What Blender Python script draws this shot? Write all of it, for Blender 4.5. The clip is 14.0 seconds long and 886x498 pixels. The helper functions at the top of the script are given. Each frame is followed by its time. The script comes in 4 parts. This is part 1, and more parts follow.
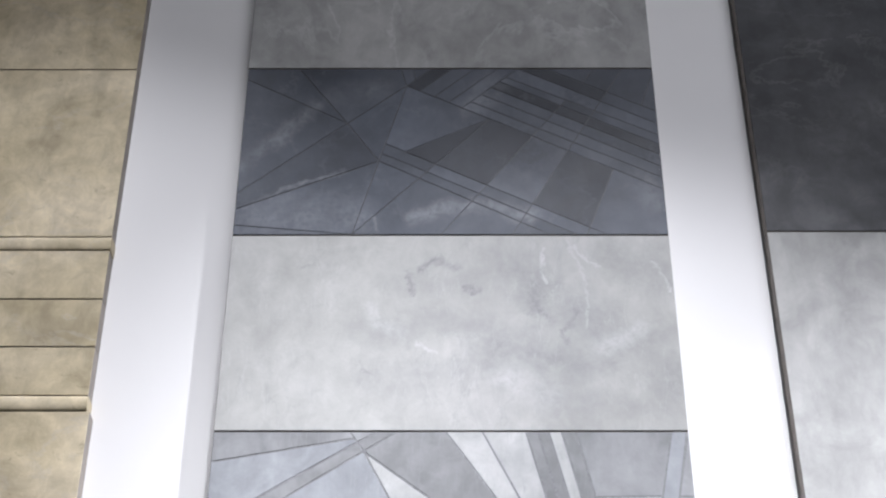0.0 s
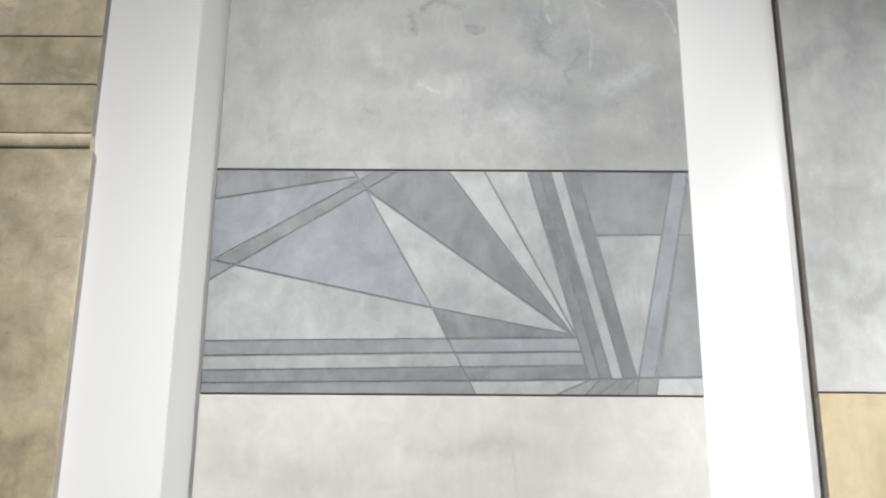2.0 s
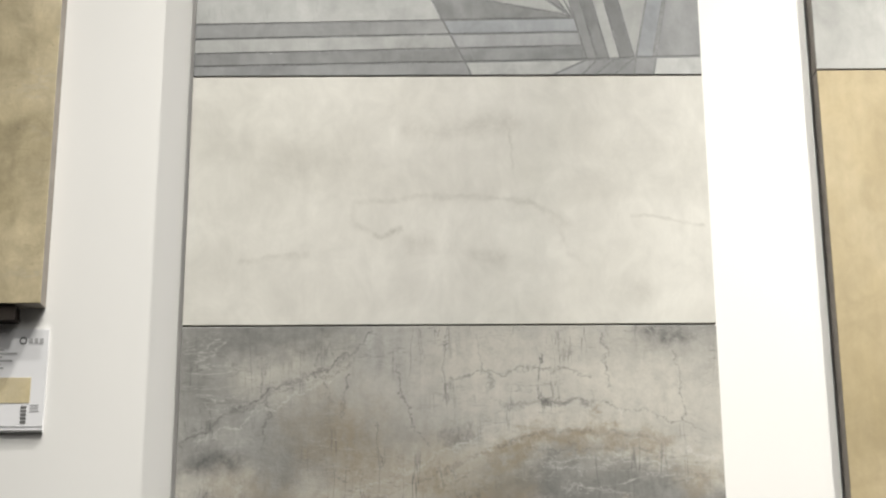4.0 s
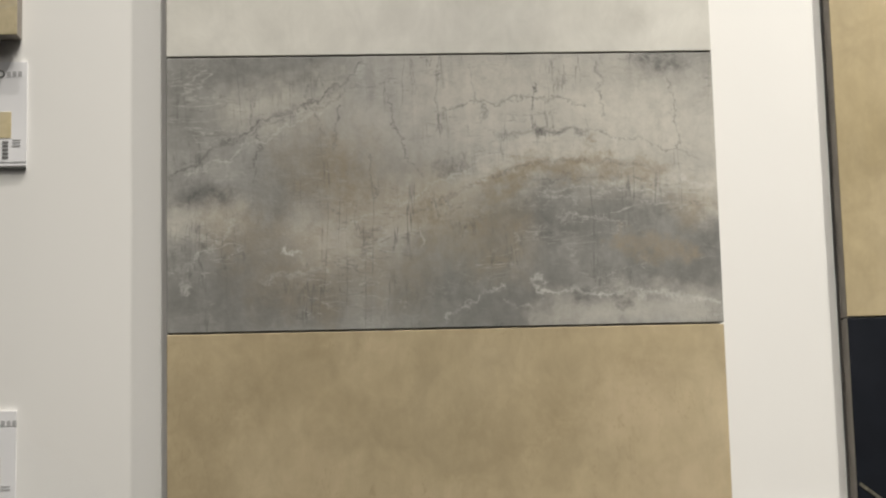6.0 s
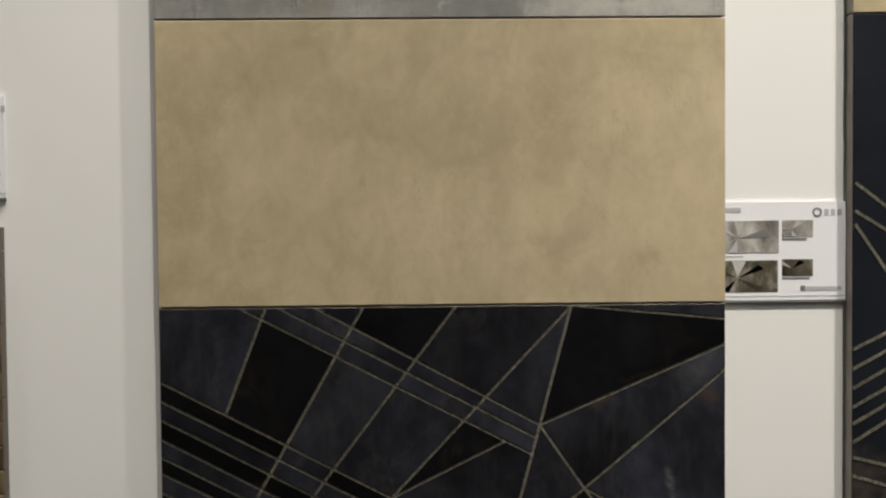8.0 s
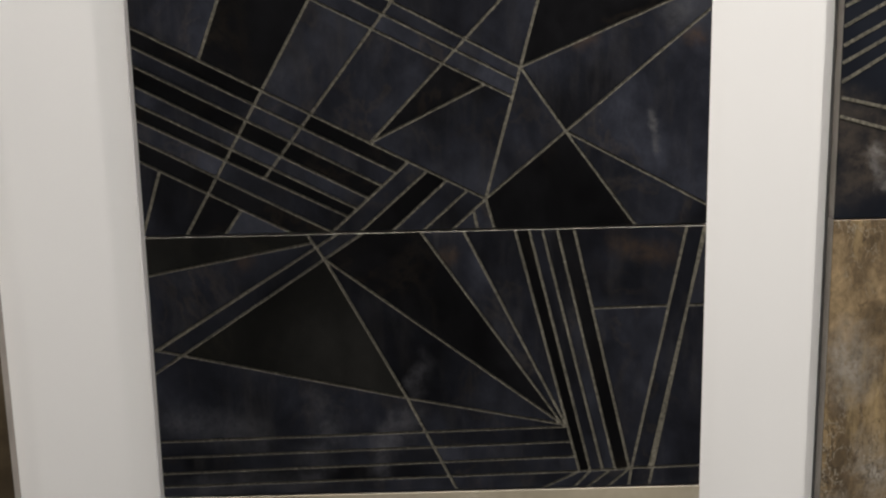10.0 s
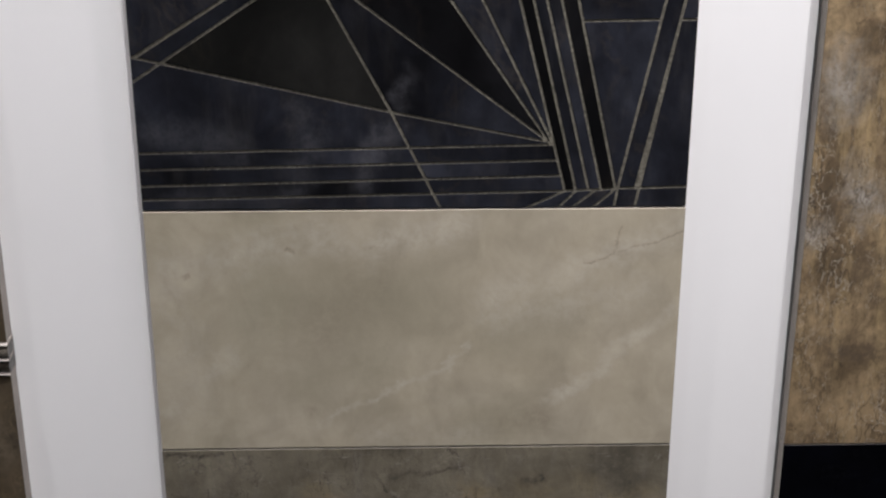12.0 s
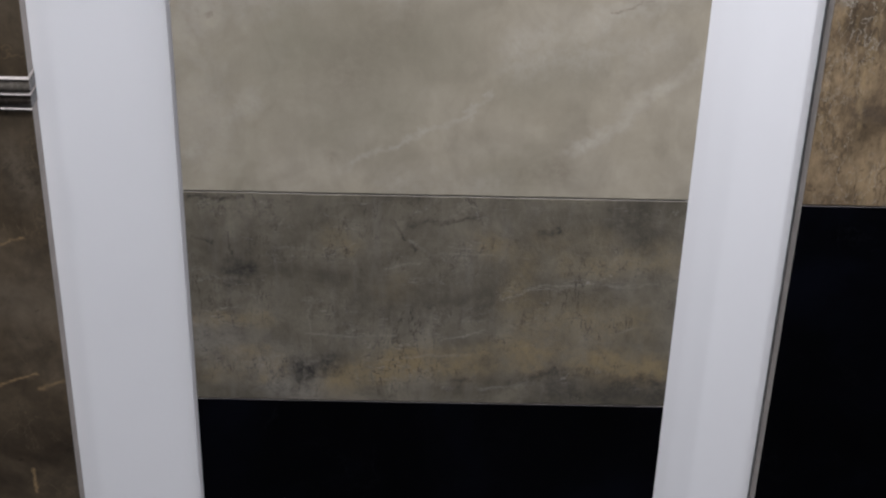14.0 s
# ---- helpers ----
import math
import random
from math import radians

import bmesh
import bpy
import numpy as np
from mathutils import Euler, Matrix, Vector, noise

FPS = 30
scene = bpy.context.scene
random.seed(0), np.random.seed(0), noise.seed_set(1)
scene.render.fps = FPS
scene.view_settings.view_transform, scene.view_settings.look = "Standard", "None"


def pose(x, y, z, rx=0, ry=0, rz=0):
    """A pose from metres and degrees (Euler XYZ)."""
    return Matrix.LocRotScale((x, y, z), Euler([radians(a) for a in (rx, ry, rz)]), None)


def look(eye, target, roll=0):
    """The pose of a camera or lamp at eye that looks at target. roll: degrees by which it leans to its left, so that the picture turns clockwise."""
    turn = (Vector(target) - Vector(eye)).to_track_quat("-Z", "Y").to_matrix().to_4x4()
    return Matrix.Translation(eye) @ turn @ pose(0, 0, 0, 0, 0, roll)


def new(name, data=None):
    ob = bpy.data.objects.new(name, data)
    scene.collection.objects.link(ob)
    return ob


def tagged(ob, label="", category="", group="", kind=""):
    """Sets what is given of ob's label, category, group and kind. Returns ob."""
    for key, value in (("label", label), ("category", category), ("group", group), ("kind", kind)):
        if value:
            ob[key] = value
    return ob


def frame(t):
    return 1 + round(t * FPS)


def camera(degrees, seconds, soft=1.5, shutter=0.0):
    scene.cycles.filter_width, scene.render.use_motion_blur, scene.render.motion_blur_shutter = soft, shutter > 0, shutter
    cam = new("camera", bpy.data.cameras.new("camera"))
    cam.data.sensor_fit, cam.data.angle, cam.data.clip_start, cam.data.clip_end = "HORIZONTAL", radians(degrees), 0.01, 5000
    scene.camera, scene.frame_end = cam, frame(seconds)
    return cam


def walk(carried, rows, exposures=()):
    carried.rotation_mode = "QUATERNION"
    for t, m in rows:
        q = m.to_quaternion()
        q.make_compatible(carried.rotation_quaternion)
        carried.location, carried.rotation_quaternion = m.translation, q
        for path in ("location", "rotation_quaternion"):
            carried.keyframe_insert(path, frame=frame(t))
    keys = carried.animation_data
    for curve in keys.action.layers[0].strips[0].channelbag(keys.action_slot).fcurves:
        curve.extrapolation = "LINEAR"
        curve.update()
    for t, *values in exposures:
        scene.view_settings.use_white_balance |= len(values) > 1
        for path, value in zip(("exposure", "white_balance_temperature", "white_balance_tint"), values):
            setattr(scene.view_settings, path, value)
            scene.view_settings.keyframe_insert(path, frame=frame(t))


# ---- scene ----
cam = camera(32.3, 14.0, soft=2.2)
PATH = [
    (0, (0.296, -1.728, 1.868), (0.29, -0.076, 2.995), 0.1),
    (0.5, (0.305, -1.726, 1.857), (0.287, -0.037, 2.928), 0.5),
    (1, (0.295, -1.718, 1.849), (0.29, 0.01, 2.856), 0.5),
    (1.5, (0.294, -1.721, 1.856), (0.289, 0.052, 2.781), 0.2),
    (2, (0.293, -1.721, 1.854), (0.288, 0.091, 2.7), 0.4),
    (2.5, (0.299, -1.718, 1.857), (0.288, 0.127, 2.629), 0.1),
    (3, (0.292, -1.702, 1.816), (0.29, 0.167, 2.526), 0.2),
    (3.5, (0.283, -1.677, 1.771), (0.292, 0.214, 2.423), 0.1),
    (4, (0.29, -1.672, 1.759), (0.294, 0.246, 2.326), -0.3),
    (4.2, (0.309, -1.667, 1.752), (0.292, 0.262, 2.279), -0.6),
    (6.3, (0.207, -1.639, 1.737), (0.315, 0.351, 1.908), -1.4),
    (6.5, (0.228, -1.642, 1.749), (0.312, 0.353, 1.857), -1.3),
    (7, (0.24, -1.63, 1.708), (0.311, 0.368, 1.761), -0.9),
    (7.2, (0.24, -1.628, 1.695), (0.312, 0.37, 1.741), -0.7),
    (9.3, (0.292, -1.592, 1.691), (0.311, 0.371, 1.306), -0.9),
    (9.5, (0.292, -1.592, 1.675), (0.315, 0.366, 1.265), -1.2),
    (10, (0.302, -1.577, 1.68), (0.321, 0.348, 1.14), -1.2),
    (10.2, (0.278, -1.573, 1.657), (0.33, 0.345, 1.092), -1.0),
    (10.5, (0.297, -1.581, 1.628), (0.331, 0.332, 1.045), -1.3),
    (11, (0.298, -1.574, 1.627), (0.34, 0.311, 0.959), -0.7),
    (11.5, (0.303, -1.569, 1.61), (0.339, 0.289, 0.87), -0.6),
    (12, (0.294, -1.572, 1.576), (0.337, 0.268, 0.794), 0.0),
    (12.5, (0.288, -1.569, 1.568), (0.333, 0.243, 0.721), 0.4),
    (13, (0.278, -1.58, 1.539), (0.322, 0.209, 0.644), 1.4),
    (13.3, (0.292, -1.582, 1.544), (0.318, 0.183, 0.605), 1.3),
    (13.5, (0.297, -1.579, 1.54), (0.317, 0.171, 0.573), 1.4),
    (14, (0.284, -1.597, 1.518), (0.312, 0.128, 0.506), 1.6),
]
EXPOSURES = [(0, 0.25, 5950, 15), (1.0, 0.02, 6100, 12.5), (2, -0.10, 6250, 10), (3, -0.21, 6480, 8), (4.2, -0.27, 6800, 8), (6.5, -0.61, 7000, 9),
             (7.2, -0.62, 7000, 9), (9.5, -0.21, 6900, 10), (10.1, -0.04, 6680, 12), (11, 0.31, 6420, 15), (13, 0.33, 6030, 16), (14, 0.37, 5870, 16)]
walk(cam, [(t, look(eye, target, roll)) for t, eye, target, roll in PATH],
     EXPOSURES)

# ---- light ----
world = bpy.data.worlds.new("showroom_air")
world.use_nodes = True
world.node_tree.nodes["Background"].inputs[0].default_value = (0.9, 0.95, 1.0, 1)
world.node_tree.nodes["Background"].inputs[1].default_value = 0.02
scene.world = world


def spot(name, place, aim, watts, cone, blend, size, colour):
    lamp = bpy.data.lights.new(name, "SPOT")
    lamp.energy, lamp.spot_size, lamp.spot_blend, lamp.shadow_soft_size, lamp.color = watts, radians(cone), blend, size, colour
    ob = new(name, lamp)
    ob.matrix_world = look(place, aim)
    return ob


def panel_light(name, place, aim, watts, sx, sy, colour):
    lamp = bpy.data.lights.new(name, "AREA")
    lamp.shape, lamp.size, lamp.size_y, lamp.energy, lamp.color = "RECTANGLE", sx, sy, watts, colour
    ob = new(name, lamp)
    ob.matrix_world = look(place, aim)
    return ob


# unseen lamps: track spots under the high ceiling, and the general light of the showroom
spot("track_spot_middle", (0.615, -1.677, 5.0), (0.497, 0.0, 1.783), 530, 35.2, 1.0, 0.05, (1.0, 0.985, 0.96))
spot("track_spot_steep", (1.04, -0.62, 5.0), (-0.566, 0.0, 1.278), 487, 22, 1.0, 0.012, (1.0, 0.985, 0.96))
spot("track_spot_right", (1.50, -1.6, 5.0), (0.915, 0.0, 2.086), 735, 22.5, 1.0, 0.06, (1.0, 0.985, 0.96))
# added fill that brightens the upper left, placed so its shadow stays hidden
spot("track_spot_upper", (-0.08, -0.85, 4.6), (-0.45, 0.0, 1.0), 165, 50, 1.0, 0.02, (1.0, 0.985, 0.96))
spot("track_spot_left", (-0.76, -0.64, 4.6), (0.30, -0.38, 0.05), 285, 26, 1.0, 0.015, (1.0, 0.985, 0.96))
panel_light("ceiling_light", (1.7, -3.4, 5.1), (1.7, -3.0, 0.0), 95, 3.2, 2.4, (1.0, 0.99, 0.98))

# ---- materials ----


def base_material(name):
    m = bpy.data.materials.new(name)
    m.use_nodes = True
    nt = m.node_tree
    return m, nt, nt.nodes, nt.links, nt.nodes["Principled BSDF"]


def local_coords(nt, scale=(1, 1, 1), turn=0.0, vary=True):
    """Object coordinates in metres, shifted by each object's own random number."""
    n, l = nt.nodes, nt.links
    tc = n.new("ShaderNodeTexCoord")
    mp = n.new("ShaderNodeMapping")
    mp.inputs["Scale"].default_value = scale
    mp.inputs["Rotation"].default_value = (0, radians(turn), 0)
    l.new(tc.outputs["Object"], mp.inputs["Vector"])
    if vary:
        info = n.new("ShaderNodeObjectInfo")
        mul = n.new("ShaderNodeMath")
        mul.operation = "MULTIPLY"
        mul.inputs[1].default_value = 37.0
        l.new(info.outputs["Random"], mul.inputs[0])
        l.new(mul.outputs[0], mp.inputs["Location"])
    return mp.outputs["Vector"]


def noise_tex(nt, vec, scale, detail=6.0, rough=0.6, distort=0.0):
    t = nt.nodes.new("ShaderNodeTexNoise")
    t.inputs["Scale"].default_value = scale
    t.inputs["Detail"].default_value = detail
    t.inputs["Roughness"].default_value = rough
    t.inputs["Distortion"].default_value = distort
    nt.links.new(vec, t.inputs["Vector"])
    return t.outputs["Fac"]


def ramp(nt, fac, stops):
    r = nt.nodes.new("ShaderNodeValToRGB")
    e = r.color_ramp.elements
    while len(e) < len(stops):
        e.new(0.5)
    for el, (p, c) in zip(e, stops):
        el.position = p
        el.color = (*c, 1) if len(c) == 3 else c
    nt.links.new(fac, r.inputs["Fac"])
    return r.outputs["Color"]


def mix(nt, fac, a, b, mode="MIX"):
    m = nt.nodes.new("ShaderNodeMix")
    m.data_type, m.blend_type = "RGBA", mode
    for sock, v in ((m.inputs["Factor"], fac), (m.inputs["A"], a), (m.inputs["B"], b)):
        if isinstance(v, (int, float)):
            sock.default_value = v
        elif isinstance(v, tuple):
            sock.default_value = (*v, 1)
        else:
            nt.links.new(v, sock)
    return m.outputs["Result"]


def grey(v):
    return (v, v, v)


def strokes(nt, vec, paths):
    """A mask along crooked paths [(width, amount, x, z, x, z, ...)], in metres from the tile's centre."""
    n, l = nt.nodes, nt.links
    total = None
    for width, amount, *xz in paths:
        pts = [Vector((xz[i], 0, xz[i + 1])) for i in range(0, len(xz), 2)]
        if len(pts) == 1:
            pts.append(pts[0] + Vector((0.004, 0, 0.002)))
        for a, b in zip(pts, pts[1:]):
            ba = b - a
            sub = n.new("ShaderNodeVectorMath")
            sub.operation = "SUBTRACT"
            l.new(vec, sub.inputs[0])
            sub.inputs[1].default_value = a
            dot = n.new("ShaderNodeVectorMath")
            dot.operation = "DOT_PRODUCT"
            l.new(sub.outputs["Vector"], dot.inputs[0])
            dot.inputs[1].default_value = ba / ba.length_squared
            clamp = n.new("ShaderNodeClamp")
            l.new(dot.outputs["Value"], clamp.inputs["Value"])
            foot = n.new("ShaderNodeVectorMath")
            foot.operation = "SCALE"
            foot.inputs[0].default_value = ba
            l.new(clamp.outputs[0], foot.inputs["Scale"])
            gap = n.new("ShaderNodeVectorMath")
            gap.operation = "DISTANCE"
            l.new(sub.outputs["Vector"], gap.inputs[0])
            l.new(foot.outputs["Vector"], gap.inputs[1])
            fall = n.new("ShaderNodeMapRange")
            fall.interpolation_type = "SMOOTHSTEP"
            fall.inputs["From Min"].default_value, fall.inputs["From Max"].default_value = 0.0, width * (0.75 if width < 0.012 else 1.1)
            fall.inputs["To Min"].default_value, fall.inputs["To Max"].default_value = amount, 0.0
            l.new(gap.outputs["Value"], fall.inputs["Value"])
            if total is None:
                total = fall.outputs[0]
            else:
                top = n.new("ShaderNodeMath")
                top.operation = "MAXIMUM"
                l.new(total, top.inputs[0])
                l.new(fall.outputs[0], top.inputs[1])
                total = top.outputs[0]
    return total


def painted(nt, col, layers):
    """Lays the glaze's own veins, bands and clouds over a colour; each layer is (colour, warp in metres, paths)."""
    n, l = nt.nodes, nt.links
    tc = n.new("ShaderNodeTexCoord")
    tc.name = "tile_coord"
    flat = n.new("ShaderNodeVectorMath")
    flat.operation = "MULTIPLY"
    flat.inputs[1].default_value = (1, 0, 1)
    l.new(tc.outputs["Object"], flat.inputs[0])
    for k, (colour, warp, paths, *solid) in enumerate(layers):
        wob = n.new("ShaderNodeTexNoise")
        wob.inputs["Scale"].default_value, wob.inputs["Detail"].default_value, wob.inputs["Roughness"].default_value = 18 + 6 * k, 8.0, 0.72
        l.new(flat.outputs["Vector"], wob.inputs["Vector"])
        mid = n.new("ShaderNodeVectorMath")
        mid.operation = "SUBTRACT"
        mid.inputs[1].default_value = (0.5, 0.5, 0.5)
        l.new(wob.outputs["Color"], mid.inputs[0])
        big = n.new("ShaderNodeVectorMath")
        big.operation = "MULTIPLY_ADD"
        big.inputs[1].default_value = (warp * 3, 0, warp * 3)
        l.new(mid.outputs["Vector"], big.inputs[0])
        l.new(flat.outputs["Vector"], big.inputs[2])
        mask = strokes(nt, big.outputs["Vector"], paths)
        coarse = ramp(nt, noise_tex(nt, flat.outputs["Vector"], 15 + 4 * k, 5.0, 0.6), [(0.36, grey(0.3)), (0.6, grey(1.0))])
        crumb = ramp(nt, noise_tex(nt, flat.outputs["Vector"], 75 + 20 * k, 6.0, 0.75, 0.3), [(0.34, grey(0.25)), (0.56, grey(1.0))])
        worn = mix(nt, 1.0, coarse, crumb, "MULTIPLY")
        if solid:
            worn = mix(nt, solid[0], worn, grey(0.8))
        gain = n.new("ShaderNodeMath")
        gain.operation, gain.use_clamp = "MULTIPLY", True
        gain.inputs[1].default_value = 1.25
        l.new(mix(nt, 1.0, worn, mask, "MULTIPLY"), gain.inputs[0])
        col = mix(nt, gain.outputs[0], col, colour)
    return col


def stone(name, dark, mid, light, cloud=5.0, stretch=(1, 1, 1), turn=0.0, vein=None, vein_scale=3.0, vein_width=0.02,
          vein_amount=0.6, streak=None, streak_amount=0.0, rough=0.38, relief=0.25, spread=0.16, vary=True, tone=0.0, pits=0.0, layers=(), scratch=(), mottle=0.07, shine=0.28, grain_amount=0.18, brushing=0.2, gain=1.0):
    """Glazed stone-look porcelain: soft clouds, crooked veins, faint vertical brushing and fine grain."""
    m, nt, n, l, bsdf = base_material(name)
    dark, mid, light = (tuple(c * gain for c in tone_) for tone_ in (dark, mid, light))
    v = local_coords(nt, stretch, turn, vary)
    big = noise_tex(nt, v, cloud, 9.0, 0.58, 0.25)
    col = ramp(nt, big, [(0.5 - spread, dark), (0.5, mid), (0.5 + spread, light)])
    fine = noise_tex(nt, local_coords(nt, (1, 1, 0.75), 0, vary), cloud * 7, 6.0, 0.7, 0.5)
    col = mix(nt, grain_amount, col, ramp(nt, fine, [(0.3, grey(0.5)), (0.7, grey(1.45))]), "MULTIPLY")
    if vein:
        line = noise_tex(nt, v, vein_scale, 9.0, 0.62, 0.35)
        mask = ramp(nt, line, [(0.5 - vein_width, grey(0)), (0.5, grey(1)), (0.5 + vein_width * 0.6, grey(0))])
        patch = ramp(nt, noise_tex(nt, v, vein_scale * 1.3, 3.0), [(0.42, grey(0)), (0.62, grey(vein_amount))])
        col = mix(nt, mix(nt, 1.0, mask, patch, "MULTIPLY"), col, vein)
    if streak:
        vs = local_coords(nt, (1, 1, 0.16), 0, vary)
        s = ramp(nt, noise_tex(nt, vs, 38, 6.0, 0.7), [(0.5, grey(0)), (0.72, grey(streak_amount))])
        col = mix(nt, s, col, streak)
    if mottle:
        blot = noise_tex(nt, local_coords(nt, (1, 1, 0.8), 12, vary), 17, 4.0, 0.55, 0.9)
        col = mix(nt, 1.0, col, ramp(nt, blot, [(0.38, grey(1 - mottle)), (0.46, grey(1 - mottle * 0.3)), (0.52, grey(1.0)), (0.6, grey(1 + mottle * 0.6))]), "MULTIPLY")
    col = painted(nt, col, layers)
    for colour, direction, freq, width, amount in scratch:
        sv = local_coords(nt, direction, 0, vary)
        hair = ramp(nt, noise_tex(nt, sv, freq, 4.0, 0.6, 0.4), [(0.5 - width, grey(0)), (0.5, grey(1)), (0.5 + width, grey(0))])
        where = ramp(nt, noise_tex(nt, v, 9.0, 5.0, 0.65), [(0.46, grey(0)), (0.62, grey(amount))])
        col = mix(nt, mix(nt, 1.0, hair, where, "MULTIPLY"), col, colour)
    if pits:
        p = ramp(nt, noise_tex(nt, v, 46, 4.0, 0.7, 0.6), [(0.28, grey(pits)), (0.38, grey(0))])
        col = mix(nt, p, col, tuple(c * 0.35 for c in dark))
    brush = noise_tex(nt, local_coords(nt, (1, 1, 0.12), 0, vary), 60, 4.0, 0.65)
    col = mix(nt, brushing, col, ramp(nt, brush, [(0.3, grey(0.8)), (0.7, grey(1.2))]), "MULTIPLY")
    if tone:
        info = n.new("ShaderNodeObjectInfo")
        shade = ramp(nt, info.outputs["Random"], [(0.0, grey(1 - tone)), (0.5, grey(1.0)), (1.0, grey(1 + tone))])
        col = mix(nt, 1.0, col, shade, "MULTIPLY")
    l.new(col, bsdf.inputs["Base Color"])
    bsdf.inputs["Specular IOR Level"].default_value = shine
    grain = noise_tex(nt, v, 220, 3.0, 0.6)
    r = n.new("ShaderNodeMapRange")
    r.inputs["To Min"].default_value, r.inputs["To Max"].default_value = rough + 0.02, rough + 0.26
    l.new(fine, r.inputs["Value"])
    l.new(r.outputs[0], bsdf.inputs["Roughness"])
    b = n.new("ShaderNodeBump")
    b.inputs["Strength"].default_value, b.inputs["Distance"].default_value = relief, 0.0006
    add = n.new("ShaderNodeMath")
    l.new(fine, add.inputs[0])
    l.new(grain, add.inputs[1])
    l.new(add.outputs[0], b.inputs["Height"])
    l.new(b.outputs["Normal"], bsdf.inputs["Normal"])
    return m


def plain(name, colour, rough=0.5, wobble=0.06, scale=6.0, relief=0.1, metal=0.0, fine=90.0):
    m, nt, n, l, bsdf = base_material(name)
    v = local_coords(nt, vary=False)
    f = noise_tex(nt, v, scale, 5.0, 0.6)
    g = noise_tex(nt, v, fine, 3.0, 0.6)
    lo, hi = tuple(c * (1 - wobble) for c in colour), tuple(min(1, c * (1 + wobble)) for c in colour)
    l.new(ramp(nt, f, [(0.3, lo), (0.7, hi)]), bsdf.inputs["Base Color"])
    bsdf.inputs["Roughness"].default_value, bsdf.inputs["Metallic"].default_value = rough, metal
    b = n.new("ShaderNodeBump")
    b.inputs["Strength"].default_value, b.inputs["Distance"].default_value = relief, 0.0005
    l.new(g, b.inputs["Height"])
    l.new(b.outputs["Normal"], bsdf.inputs["Normal"])
    return m


def glitter(name, low, high, metal, rough):
    """Grout-like inlay with metal grains; their sparkle is painted in as the brightest specks."""
    m, nt, n, l, bsdf = base_material(name)
    v = local_coords(nt, vary=False)
    f = noise_tex(nt, v, 260, 4.0, 0.7)
    g = noise_tex(nt, v, 14, 3.0, 0.6)
    col = mix(nt, 0.6, ramp(nt, f, [(0.35, low), (0.66, high), (0.72, tuple(min(1.0, c * 3) for c in high))]), ramp(nt, g, [(0.3, grey(0.6)), (0.7, grey(1.25))]), "MULTIPLY")
    l.new(col, bsdf.inputs["Base Color"])
    bsdf.inputs["Metallic"].default_value, bsdf.inputs["Roughness"].default_value = metal, rough
    b = n.new("ShaderNodeBump")
    b.inputs["Strength"].default_value, b.inputs["Distance"].default_value = 0.9, 0.001
    l.new(f, b.inputs["Height"])
    l.new(b.outputs["Normal"], bsdf.inputs["Normal"])
    return m


M = {}
M["board"] = plain("white_satin_board", (0.80, 0.79, 0.77), 0.42, 0.015, 3.0, 0.06)
M["body"] = plain("porcelain_body", (0.13, 0.115, 0.10), 0.8, 0.15, 30.0, 0.3)
M["pale_body"] = plain("pale_porcelain_body", (0.30, 0.27, 0.24), 0.8, 0.15, 30.0, 0.3)
M["dark_wood"] = plain("dark_batten", (0.03, 0.02, 0.014), 0.6, 0.3, 20.0, 0.3)
M["pale_grey"] = stone("pale_grey_marble_tile", (0.315, 0.315, 0.303), (0.41, 0.41, 0.392), (0.49, 0.487, 0.466), 5.5, (1, 1, 0.6), 32,
                       (0.62, 0.62, 0.61), 4.0, 0.02, 0.35, gain=0.86, rough=0.36, mottle=0.14)
